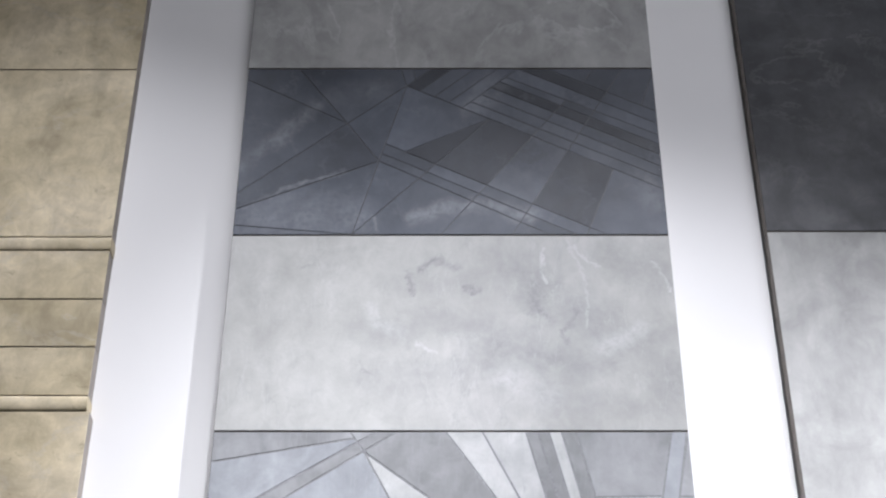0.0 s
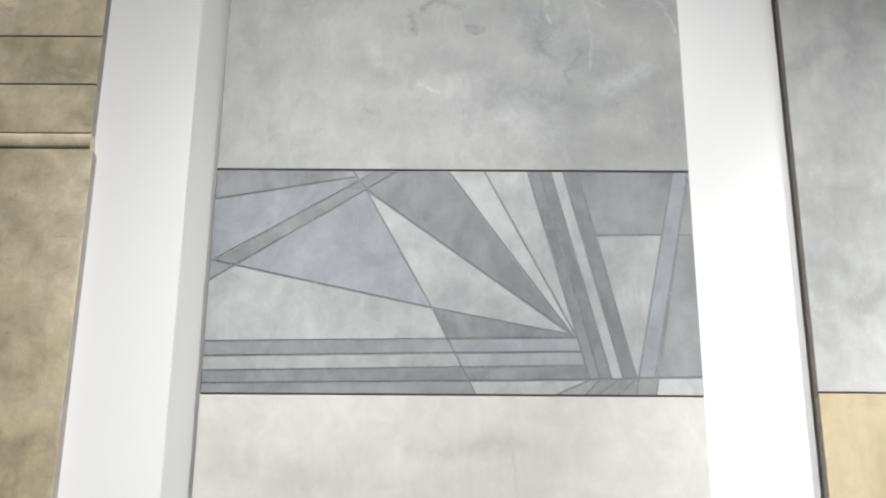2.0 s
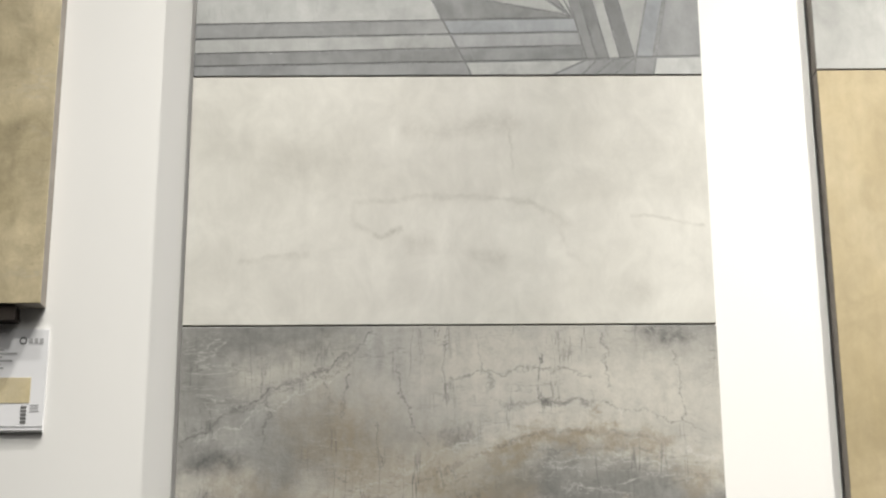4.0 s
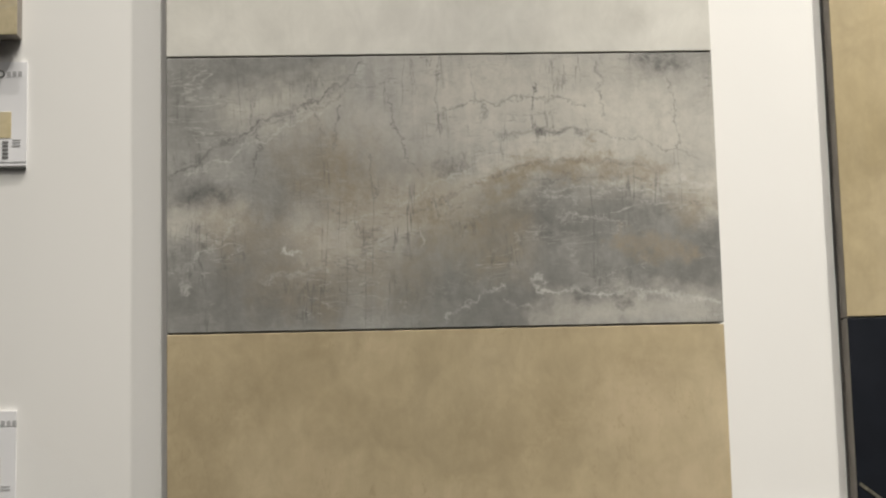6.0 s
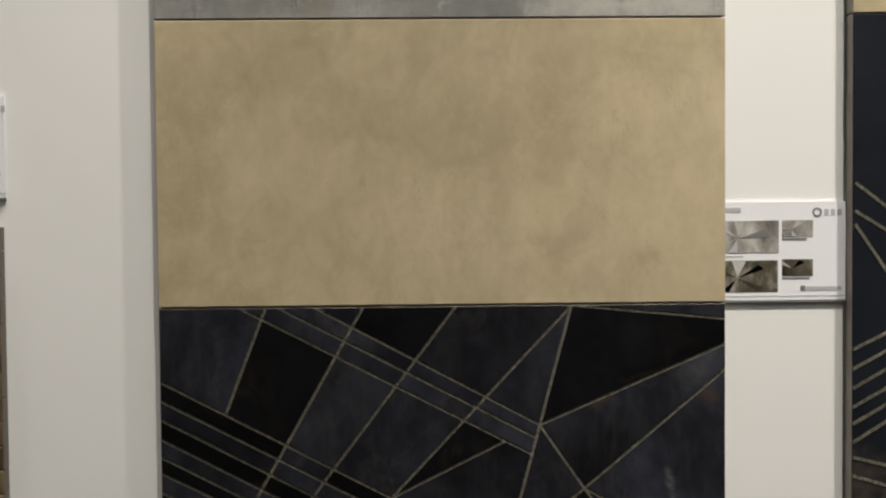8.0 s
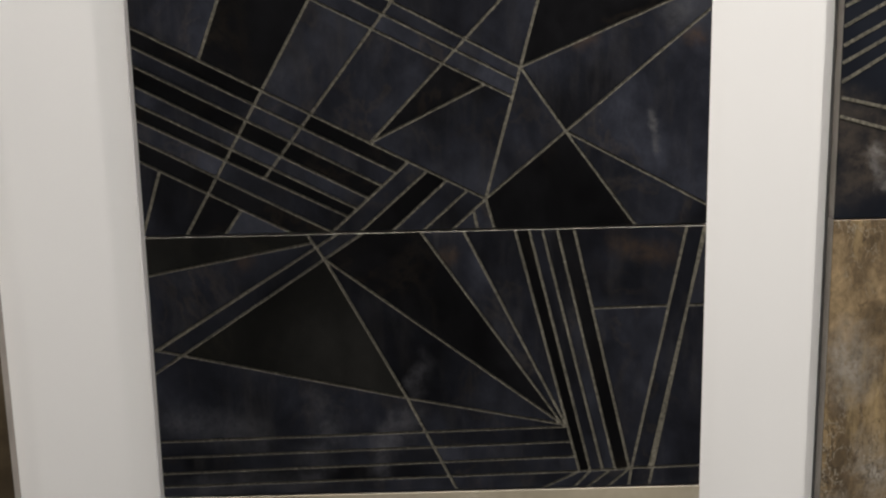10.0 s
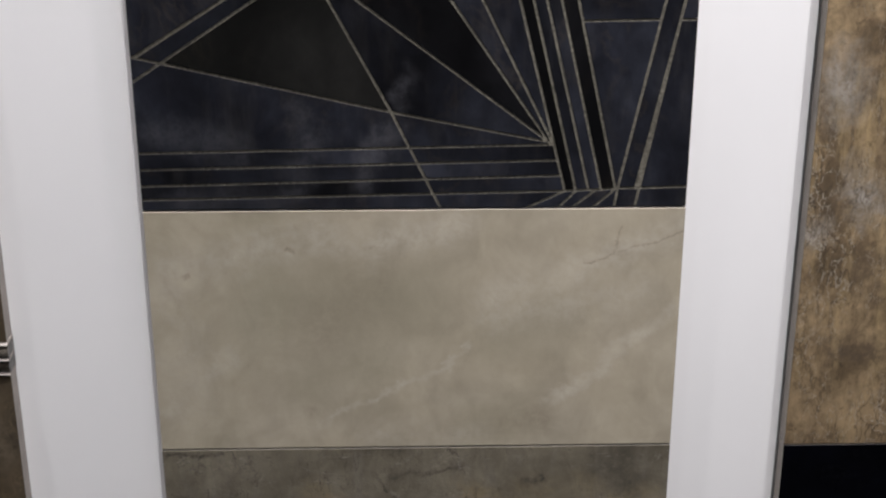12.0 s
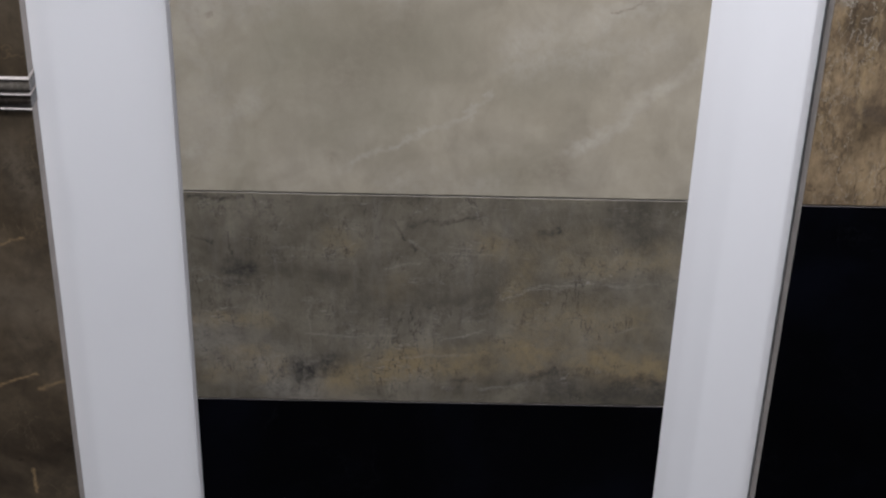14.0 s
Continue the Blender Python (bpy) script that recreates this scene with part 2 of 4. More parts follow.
M["pale_veined"] = stone("pale_grey_veined_tile", (0.39, 0.389, 0.368), (0.43, 0.429, 0.407), (0.46, 0.458, 0.438), 5.0, (1, 1, 1.3), 30, gain=0.95, rough=0.36, vary=False, mottle=0.07, scratch=[((0.29, 0.293, 0.285), (1, 1, 0.45), 26, 0.03, 0.35), ((0.48, 0.482, 0.472), (1, 1, 0.3), 34, 0.02, 0.4)], brushing=0.08,
    layers=[((0.265, 0.268, 0.26), 0.03, [
        (0.05, 0.9, 0.085, 0.10, 0.112, 0.06), (0.06, 0.75, 0.06, -0.03, 0.17, -0.05, 0.28, -0.02), (0.07, 0.7, 0.18, 0.02, 0.29, -0.07), (0.05, 0.6, 0.22, 0.12, 0.28, 0.08),
        (0.035, 0.6, -0.11, -0.005, 0.0, 0.015, 0.05, 0.0), (0.04, 0.5, 0.13, -0.10, 0.27, -0.12), (0.05, 0.45, -0.06, 0.075, 0.03, 0.08), (0.04, 0.4, -0.1, -0.07, 0.02, -0.06)], 0.45),
        ((0.20, 0.205, 0.202), 0.024, [(0.009, 0.75, -0.06, 0.087, -0.047, 0.06), (0.012, 0.75, -0.04, 0.093, -0.012, 0.109, 0.01, 0.099), (0.010, 0.7, 0.015, 0.068, 0.04, 0.06),
        (0.012, 0.55, 0.11, 0.035, 0.135, 0.012), (0.010, 0.5, 0.15, -0.01, 0.165, 0.03), (0.007, 0.5, -0.205, 0.1, -0.19, 0.098), (0.006, 0.4, -0.12, -0.05, -0.105, -0.065)]),
        ((0.58, 0.585, 0.58), 0.014, [
        (0.005, 0.45, 0.158, 0.144, 0.169, 0.118, 0.182, 0.061, 0.177, 0.004), (0.005, 0.7, 0.126, 0.13, 0.127, 0.074), (0.005, 0.7, 0.272, 0.11, 0.286, 0.085, 0.297, 0.06),
        (0.016, 0.35, -0.105, 0.03, -0.095, 0.008, -0.07, -0.006), (0.008, 0.5, -0.045, -0.02, -0.018, -0.036), (0.03, 0.45, 0.07, -0.07, 0.12, -0.1), (0.02, 0.4, 0.2, -0.03, 0.25, 0.0), (0.006, 0.5, 0.17, 0.13, 0.2, 0.1)])])
M["ivory"] = stone("ivory_tile", (0.535, 0.52, 0.475), (0.60, 0.585, 0.54), (0.64, 0.625, 0.58), 3.6, (1, 1, 1.6), 8, rough=0.36, relief=0.12, vary=False, mottle=0.02, brushing=0.07,
    layers=[((0.37, 0.355, 0.315), 0.010, [
        (0.007, 0.36, -0.111, -0.026, -0.107, -0.005, -0.047, 0.0, 0.018, 0.002, 0.095, -0.005, 0.127, -0.022),
        (0.009, 0.55, -0.111, -0.03, -0.079, -0.047, -0.053, -0.036), (0.012, 0.45, 0.125, -0.024, 0.131, -0.03), (0.007, 0.2, 0.127, -0.03, 0.133, -0.07, 0.159, -0.081),
        (0.005, 0.45, 0.21, -0.019, 0.294, -0.04), (0.022, 0.4, -0.04, 0.085, 0.07, 0.092), (0.004, 0.45, 0.07, 0.10, 0.073, 0.04),
        (0.008, 0.35, -0.24, -0.078, -0.162, -0.067), (0.022, 0.35, -0.035, -0.056), (0.022, 0.3, 0.191, -0.112, 0.217, -0.112),
        (0.014, 0.35, 0.03, -0.07, 0.058, -0.073), (0.05, 0.2, 0.2, 0.08, 0.26, 0.06), (0.05, 0.2, -0.2, 0.03, -0.12, 0.05)])])
M["grey_brown"] = stone("grey_brown_marble_tile", (0.25, 0.247, 0.235), (0.30, 0.296, 0.28), (0.345, 0.34, 0.32), 7.0, (1, 1, 1.5), -18,
    streak=(0.38, 0.365, 0.33), streak_amount=0.25, gain=1.06, rough=0.4, relief=0.3, pits=0.12, vary=False, grain_amount=0.42, brushing=0.25, mottle=0.06,
    scratch=[((0.12, 0.12, 0.115), (1, 1, 0.10), 38, 0.012, 0.75), ((0.46, 0.45, 0.42), (0.25, 1, 1.0), 44, 0.012, 0.6), ((0.14, 0.138, 0.13), (0.22, 1, 1.0), 40, 0.010, 0.6)],
    layers=[((0.150, 0.149, 0.141), 0.035, [
        (0.07, 0.8, -0.29, 0.125, -0.15, 0.14), (0.05, 0.6, -0.29, 0.07, -0.24, 0.1), (0.10, 0.9, 0.09, -0.03, 0.2, -0.02, 0.29, -0.05), (0.09, 0.8, 0.02, -0.12, 0.1, -0.10), (0.08, 0.8, 0.17, -0.08, 0.28, -0.09),
        (0.075, 0.8, -0.29, -0.10, -0.15, -0.12), (0.03, 0.8, -0.28, -0.008, -0.235, -0.004), (0.05, 0.6, -0.2, 0.0, -0.14, 0.02), (0.05, 0.5, 0.2, 0.14, 0.28, 0.135)], 0.55),
        ((0.53, 0.505, 0.45), 0.03, [
        (0.11, 0.85, 0.02, 0.10, 0.15, 0.085, 0.29, 0.06), (0.05, 0.9, -0.14, -0.055, -0.03, -0.012, 0.043, 0.022, 0.116, 0.048, 0.18, 0.04, 0.29, 0.0),
        (0.03, 0.7, -0.29, -0.028, -0.23, -0.022), (0.04, 0.6, -0.22, 0.09, -0.12, 0.1), (0.05, 0.5, -0.1, 0.08, -0.04, 0.05), (0.03, 0.6, 0.11, -0.135, 0.28, -0.13)], 0.55),
        ((0.265, 0.225, 0.168), 0.035, [(0.075, 0.75, -0.13, 0.025, -0.08, -0.015), (0.07, 0.75, -0.02, -0.02, 0.05, -0.05), (0.022, 0.85, 0.05, 0.003, 0.10, 0.024, 0.17, 0.028, 0.225, 0.016),
        (0.05, 0.6, -0.23, -0.045, -0.15, -0.06), (0.06, 0.55, -0.19, -0.09, -0.05, -0.09), (0.02, 0.7, 0.19, -0.062, 0.27, -0.075), (0.03, 0.6, 0.27, -0.02), (0.03, 0.6, -0.13, -0.13)], 0.45),
        ((0.10, 0.10, 0.098), 0.016, [(0.004, 0.7, -0.297, 0.014, -0.252, 0.046, -0.19, 0.078, -0.13, 0.107, -0.085, 0.14),
        
        (0.003, 0.35, -0.1, -0.05, -0.02, -0.018, 0.045, 0.012, 0.11, 0.034, 0.18, 0.03, 0.25, 0.012), (0.0025, 0.5, 0.05, 0.05, 0.115, 0.066, 0.19, 0.058, 0.28, 0.03),
        (0.0025, 0.5, 0.09, 0.008, 0.15, 0.014, 0.25, 0.002), (0.0025, 0.45, -0.29, 0.03, -0.2, 0.066, -0.11, 0.11), (0.0025, 0.5, 0.0, 0.09, 0.08, 0.1, 0.16, 0.098),
        (0.0025, 0.5, -0.15, 0.12, -0.13, 0.06), (0.0025, 0.5, 0.03, 0.14, 0.045, 0.075), (0.0025, 0.5, 0.17, 0.14, 0.178, 0.08),
        (0.02, 0.7, -0.272, -0.004, -0.238, -0.002), (0.018, 0.6, 0.0, 0.022, 0.022, 0.028), (0.006, 0.7, 0.055, 0.058, 0.10, 0.063, 0.15, 0.06), (0.016, 0.7, 0.225, 0.141, 0.262, 0.138),
        (0.0022, 0.7, -0.055, 0.08, -0.04, 0.04, -0.025, 0.01), (0.0022, 0.7, -0.06, 0.11, -0.052, 0.075), (0.0022, 0.7, -0.08, 0.04, -0.073, -0.01), (0.0025, 0.8, 0.10, 0.115, 0.102, 0.06),
        (0.0025, 0.7, -0.12, 0.05, -0.113, 0.10), (0.0025, 0.6, -0.005, 0.13, -0.005, 0.065), (0.0025, 0.6, 0.25, 0.12, 0.26, 0.04), (0.008, 0.6, 0.11, -0.05), (0.012, 0.6, 0.14, -0.118, 0.2, -0.122),
        (0.003, 0.6, -0.2, 0.06, -0.203, 0.01)]),
        ((0.55, 0.54, 0.51), 0.018, [(0.007, 0.7, 0.098, -0.098, 0.103, -0.113, 0.14, -0.112, 0.187, -0.115, 0.231, -0.118, 0.296, -0.127),
        (0.006, 0.6, 0.248, 0.009, 0.296, 0.0), (0.007, 0.9, -0.172, -0.061, -0.162, -0.07), (0.005, 0.45, -0.297, -0.088, -0.26, -0.065, -0.225, -0.03),
        
        (0.003, 0.5, -0.12, -0.045, -0.03, -0.003, 0.043, 0.033, 0.116, 0.058, 0.19, 0.05), (0.003, 0.45, 0.1, -0.005, 0.17, 0.004, 0.24, -0.01), (0.003, 0.4, 0.12, -0.03, 0.2, -0.035),
        (0.003, 0.45, -0.28, 0.02, -0.2, 0.055, -0.13, 0.09), (0.003, 0.4, 0.06, -0.125, 0.09, -0.13),
        (0.005, 0.6, -0.284, -0.083, -0.282, -0.108), (0.004, 0.5, 0.0, -0.143, 0.03, -0.118, 0.06, -0.103), (0.005, 0.3, -0.2, -0.10, -0.13, -0.085), (0.005, 0.5, 0.10, -0.01, 0.15, -0.015), (0.004, 0.5, -0.03, -0.04, -0.025, -0.06)])])
M["tan"] = stone("tan_cement_tile", (0.278, 0.224, 0.139), (0.326, 0.267, 0.171), (0.367, 0.303, 0.201), 5.5, (1, 1, 1), 0, rough=0.46, relief=0.15, spread=0.22, mottle=0.07, brushing=0.12, gain=1.36,
    scratch=[((0.23, 0.17, 0.095), (1, 1, 0.3), 50, 0.008, 0.35)],
    vary=False, layers=[((0.32, 0.255, 0.155), 0.03, [(0.006, 0.8, -0.089, -0.017), (0.016, 0.7, -0.211, -0.09), (0.014, 0.7, 0.217, -0.102),
        (0.07, 0.5, 0.034, 0.026), (0.06, 0.55, -0.225, 0.08), (0.06, 0.5, 0.1, 0.05, 0.2, 0.1), (0.05, 0.5, -0.15, 0.13), (0.06, 0.5, -0.28, 0.1, -0.27, -0.1)]),
        ((0.515, 0.415, 0.28), 0.02, [(0.07, 0.55, 0.2, 0.06), (0.08, 0.5, 0.24, -0.02, 0.26, -0.1), (0.06, 0.5, -0.05, -0.06, 0.05, -0.1), (0.05, 0.3, -0.15, 0.0), (0.05, 0.35, 0.25, -0.06)])])
M["beige"] = stone("beige_marble_tile", (0.292, 0.256, 0.185), (0.334, 0.294, 0.217), (0.369, 0.327, 0.247), 4.0, (1, 1, 1.5), -24, rough=0.4, relief=0.15, vary=False, mottle=0.1, brushing=0.1,
    layers=[((0.255, 0.23, 0.163), 0.04, [(0.10, 0.7, -0.13, 0.03, -0.03, 0.04), (0.08, 0.6, -0.12, -0.05, -0.05, -0.03), (0.05, 0.5, 0.07, -0.125, 0.12, -0.11), (0.06, 0.4, 0.1, 0.0, 0.16, 0.02)], 0.6),
        ((0.46, 0.42, 0.345), 0.02, [
        (0.035, 0.45, -0.268, 0.078, -0.165, 0.103, -0.106, 0.115, -0.057, 0.106, 0.042, 0.126), (0.009, 0.42, -0.121, -0.119, -0.054, -0.085, 0.028, -0.05, 0.063, -0.012),
        (0.012, 0.5, 0.157, -0.088, 0.213, -0.051, 0.271, 0.008, 0.298, 0.036), (0.028, 0.42, 0.083, 0.044, 0.163, 0.067, 0.23, 0.095, 0.296, 0.123),
        (0.02, 0.4, -0.285, -0.1, -0.215, -0.03), (0.05, 0.3, -0.28, 0.05, -0.26, -0.1), (0.04, 0.3, 0.1, 0.02, 0.26, 0.05), (0.03, 0.3, -0.05, -0.135, 0.08, -0.14)]),
        ((0.16, 0.13, 0.095), 0.008, [(0.006, 0.7, -0.146, 0.103, -0.137, 0.10), (0.006, 0.6, -0.051, 0.105), (0.0025, 0.7, 0.23, 0.128, 0.224, 0.092),
        (0.0025, 0.55, 0.19, 0.082, 0.296, 0.12), (0.035, 0.4, 0.1, -0.118, 0.14, -0.113), (0.012, 0.4, -0.125, -0.10), (0.07, 0.25, -0.1, 0.0, -0.05, 0.06), (0.006, 0.5, -0.26, 0.07)])])
M["slate"] = stone("brown_slate_tile", (0.104, 0.090, 0.063), (0.148, 0.129, 0.092), (0.184, 0.161, 0.117), 5.0, (1, 1, 1.8), 6,
    streak=(0.20, 0.18, 0.15), streak_amount=0.3, rough=0.5, relief=0.8, pits=0.35, vary=False, grain_amount=0.55, spread=0.12, gain=0.86,
    scratch=[((0.03, 0.027, 0.023), (1, 1, 0.25), 55, 0.016, 0.85), ((0.26, 0.235, 0.20), (0.3, 1, 1.0), 30, 0.008, 0.7), ((0.03, 0.027, 0.023), (0.35, 1, 1.0), 44, 0.010, 0.6)],
    layers=[((0.205, 0.158, 0.085), 0.02, [
        (0.036, 1.0, -0.124, -0.121, -0.04, -0.089, 0.05, -0.089, 0.107, -0.07, 0.129, -0.079, 0.185, -0.082, 0.29, -0.095),
        (0.016, 0.6, -0.295, -0.028, -0.205, -0.028), (0.016, 0.85, -0.26, -0.076, -0.21, -0.083, -0.215, -0.118), (0.03, 0.35, 0.125, 0.09, 0.205, 0.09),
        (0.05, 0.6, 0.13, -0.02, 0.25, -0.03), (0.03, 0.5, 0.16, 0.06, 0.28, 0.07), (0.025, 0.6, 0.06, 0.09, 0.09, 0.07), (0.03, 0.45, -0.05, 0.02), (0.02, 0.5, -0.13, 0.09, -0.1, 0.08), (0.03, 0.7, -0.28, -0.1, -0.2, -0.1), (0.03, 0.4, 0.1, 0.0, 0.11, 0.06)]),
        ((0.31, 0.285, 0.245), 0.010, [(0.003, 0.25, -0.06, -0.083, 0.05, -0.075), (0.003, 0.3, 0.086, 0.007, 0.14, 0.03, 0.21, 0.03, 0.275, 0.033),
        (0.003, 0.25, -0.03, 0.088, -0.006, 0.073, 0.075, 0.07), (0.003, 0.3, -0.06, 0.05, -0.02, 0.06), (0.06, 0.35, -0.29, -0.057, -0.16, -0.127),
        (0.0035, 0.4, 0.01, -0.055, 0.065, -0.04), (0.002, 0.25, -0.152, 0.0, -0.156, -0.14), (0.004, 0.3, -0.16, -0.05, -0.05, -0.05), (0.005, 0.3, 0.13, -0.115, 0.06, -0.13)]),
        ((0.03, 0.027, 0.022), 0.016, [(0.026, 0.95, -0.165, -0.102, -0.118, -0.092), (0.02, 0.8, -0.25, 0.045, -0.22, 0.04), (0.004, 0.8, -0.2, 0.13, -0.19, 0.1), (0.004, 0.8, -0.05, 0.12, -0.04, 0.09), (0.004, 0.7, -0.25, 0.09, -0.245, 0.06), (0.008, 0.6, 0.02, -0.115, 0.05, -0.12), (0.014, 0.7, 0.1, -0.118, 0.155, -0.098, 0.29, -0.115),
        (0.014, 0.7, -0.25, 0.02, -0.215, 0.03), (0.04, 0.55, 0.235, 0.123, 0.26, 0.097), (0.006, 0.9, -0.295, 0.143, -0.23, 0.143), (0.010, 0.8, 0.13, 0.10, 0.15, 0.104),
        (0.04, 0.6, 0.16, -0.12, 0.29, -0.14), (0.005, 0.8, -0.03, 0.08, -0.02, 0.07), (0.006, 0.7, -0.03, 0.11, 0.05, 0.12), (0.006, 0.7, -0.29, 0.09, -0.27, 0.085), (0.05, 0.35, -0.1, -0.02, 0.05, 0.0)])])
M["navy"] = stone("navy_black_tile", (0.0007, 0.0008, 0.0014), (0.0013, 0.0015, 0.0027), (0.0032, 0.0038, 0.0075), 5.0, (1, 1, 1), 0,
                  (0.02, 0.02, 0.026), 5.0, 0.006, 0.15, rough=0.5, shine=0.03, gain=0.5)
M["navy_decor"] = stone("navy_black_decor", (0.004, 0.005, 0.008), (0.007, 0.009, 0.014), (0.012, 0.014, 0.02), 5.0, rough=0.42, vary=False, shine=0.2,
    layers=[((0.065, 0.052, 0.04), 0.03, [(0.05, 0.8, -0.30, -0.20, -0.22, -0.24), (0.04, 0.6, -0.28, -0.26)]), ((0.16, 0.15, 0.14), 0.02, [(0.012, 0.8, -0.26, -0.23, -0.25, -0.26)])])
M["dark_grey"] = stone("dark_grey_marble_tile", (0.03, 0.031, 0.034), (0.056, 0.057, 0.06), (0.10, 0.101, 0.104), 4.5, (1, 1, 1.4), 24,
                       (0.17, 0.17, 0.165), 4.2, 0.02, 0.35, rough=0.42, mottle=0.25, grain_amount=0.4, gain=1.1)
M["cream"] = stone("cream_tile", (0.42, 0.34, 0.20), (0.50, 0.41, 0.255), (0.56, 0.47, 0.31), 4.5, (1, 1, 1), 0, rough=0.4, relief=0.15, gain=0.88)
M["golden"] = stone("golden_brown_tile", (0.095, 0.067, 0.037), (0.17, 0.12, 0.067), (0.25, 0.18, 0.10), 12.0, (1, 1, 0.7), 10,
    streak=(0.44, 0.32, 0.16), streak_amount=0.7, rough=0.45, relief=0.7, pits=0.7, vary=False, grain_amount=0.9, spread=0.09,
    scratch=[((0.05, 0.035, 0.02), (1, 1, 0.4), 60, 0.04, 0.9), ((0.40, 0.36, 0.29), (1, 1, 0.6), 50, 0.015, 0.7)],
    layers=[((0.075, 0.055, 0.036), 0.04, [(0.06, 0.8, -0.30, 0.0, -0.22, 0.02), (0.05, 0.75, -0.24, -0.08, -0.20, -0.10), (0.03, 0.75, -0.25, -0.175, -0.2, -0.18), (0.05, 0.5, -0.29, 0.09)]),
        ((0.33, 0.30, 0.255), 0.03, [(0.03, 0.7, -0.25, 0.03, -0.23, 0.0), (0.025, 0.6, -0.29, -0.03), (0.04, 0.6, -0.28, 0.16, -0.27, 0.12)]),
        ((0.30, 0.215, 0.12), 0.03, [(0.06, 0.6, -0.29, -0.24, -0.2, -0.27), (0.05, 0.5, -0.27, -0.13)])])
M["sand"] = stone("sand_beige_tile", (0.35, 0.295, 0.185), (0.46, 0.392, 0.26), (0.54, 0.465, 0.325), 5.0, (1, 1, 1.7), 5,
                  (0.50, 0.45, 0.36), 4.0, 0.02, 0.5, rough=0.45, pits=0.35, grain_amount=0.4, mottle=0.14, gain=1.12)
M["umber"] = stone("umber_marble_tile", (0.028, 0.019, 0.010), (0.065, 0.048, 0.028), (0.11, 0.085, 0.055), 5.5, (1, 1, 1.4), 15,
                   (0.20, 0.14, 0.075), 3.0, 0.006, 0.7, rough=0.4, pits=0.6, grain_amount=0.6)
M["umber_veined"] = stone("umber_veined_tile", (0.028, 0.019, 0.010), (0.065, 0.048, 0.028), (0.11, 0.085, 0.055), 5.5, (1, 1, 1.4), 15, rough=0.4,
    pits=0.6, grain_amount=0.6, mottle=0.2, vary=False, scratch=[((0.15, 0.115, 0.07), (1, 1, 0.6), 24, 0.01, 0.6)],
    layers=[((0.27, 0.185, 0.09), 0.008, [(0.005, 0.9, 0.2115, -0.0375, 0.2665, -0.0175), (0.006, 0.9, 0.2665, -0.0425, 0.30, -0.03), (0.005, 0.7, 0.2415, -0.17, 0.244, -0.21),
        (0.004, 0.7, 0.23, 0.17, 0.27, 0.18)]), ((0.13, 0.105, 0.072), 0.02, [(0.05, 0.6, 0.26, 0.3, 0.28, 0.25), (0.04, 0.5, 0.22, 0.1, 0.3, 0.08)])])
M["mosaic"] = stone("brown_mosaic_chip", (0.05, 0.034, 0.018), (0.11, 0.08, 0.043), (0.17, 0.125, 0.07), 9.0, rough=0.25, tone=0.35)
M["glass"] = stone("dark_glass_border", (0.006, 0.005, 0.004), (0.02, 0.016, 0.012), (0.12, 0.105, 0.085), 16.0, (0.5, 1, 2.5), 0, rough=0.12)
BLACK = ((0.0032, 0.0033, 0.0043), (0.0096, 0.0104, 0.0142), (0.022, 0.0237, 0.031))
M["fan_facet"] = stone("black_stone_fan_facet", *BLACK, 6.0, (1, 1, 0.8), 0, (0.05, 0.04, 0.03), 6.0, 0.02, 0.3, (0.045, 0.042, 0.04), 0.3, 0.42, 0.35,
    tone=0.35, shine=0.1, grain_amount=0.5, mottle=0.25,
    layers=[((0.05, 0.05, 0.056), 0.024, [(0.02, 0.7, -0.126, -0.039, -0.102, -0.077), (0.024, 0.75, -0.025, -0.06, -0.053, -0.096, -0.06, -0.12), (0.022, 0.6, -0.14, -0.134, -0.26, -0.14),
        (0.016, 0.6, -0.005, 0.0, -0.012, -0.02), (0.03, 0.5, -0.28, -0.06, -0.2, -0.08), (0.02, 0.4, 0.06, 0.02), (0.03, 0.5, -0.13, -0.11)]),
        ((0.042, 0.028, 0.019), 0.012, [(0.02, 0.6, 0.21, 0.13, 0.26, 0.12), (0.015, 0.5, 0.02, 0.12), (0.012, 0.5, -0.2, 0.12)])])
M["band_facet"] = stone("black_stone_band_facet", *BLACK, 6.0, (1, 1, 0.8), 0, (0.05, 0.04, 0.03), 6.0, 0.02, 0.3, (0.045, 0.042, 0.04), 0.3, 0.42, 0.35,
    tone=0.35, gain=1.34, shine=0.1, grain_amount=0.5, mottle=0.25,
    layers=[((0.06, 0.037, 0.022), 0.012, [(0.025, 0.8, 0.154, 0.12, 0.165, 0.06), (0.016, 0.6, 0.18, 0.09), (0.014, 0.5, -0.02, 0.12), (0.014, 0.5, 0.28, 0.05)]),
        ((0.07, 0.07, 0.072), 0.012, [(0.008, 0.7, 0.24, -0.03, 0.245, -0.07), (0.03, 0.5, 0.28, 0.12, 0.27, 0.08), (0.01, 0.5, 0.1, -0.09, 0.12, -0.1)])])
M["ink_facet"] = stone("pure_black_stone_facet", (0.0012, 0.0012, 0.0014), (0.0026, 0.0026, 0.003), (0.006, 0.006, 0.007), 6.0, (1, 1, 0.8), 0,
                       (0.03, 0.022, 0.015), 6.0, 0.03, 0.3, rough=0.42, tone=0.3, shine=0.08, grain_amount=0.5)
M["olive_facet"] = stone("olive_black_stone_facet", (0.0034, 0.0034, 0.0031), (0.0064, 0.0063, 0.0056), (0.012, 0.0117, 0.0105), 6.0, (1, 1, 0.8), 0,
                         (0.03, 0.026, 0.018), 6.0, 0.03, 0.3, rough=0.42, tone=0.2, shine=0.08, grain_amount=0.5)
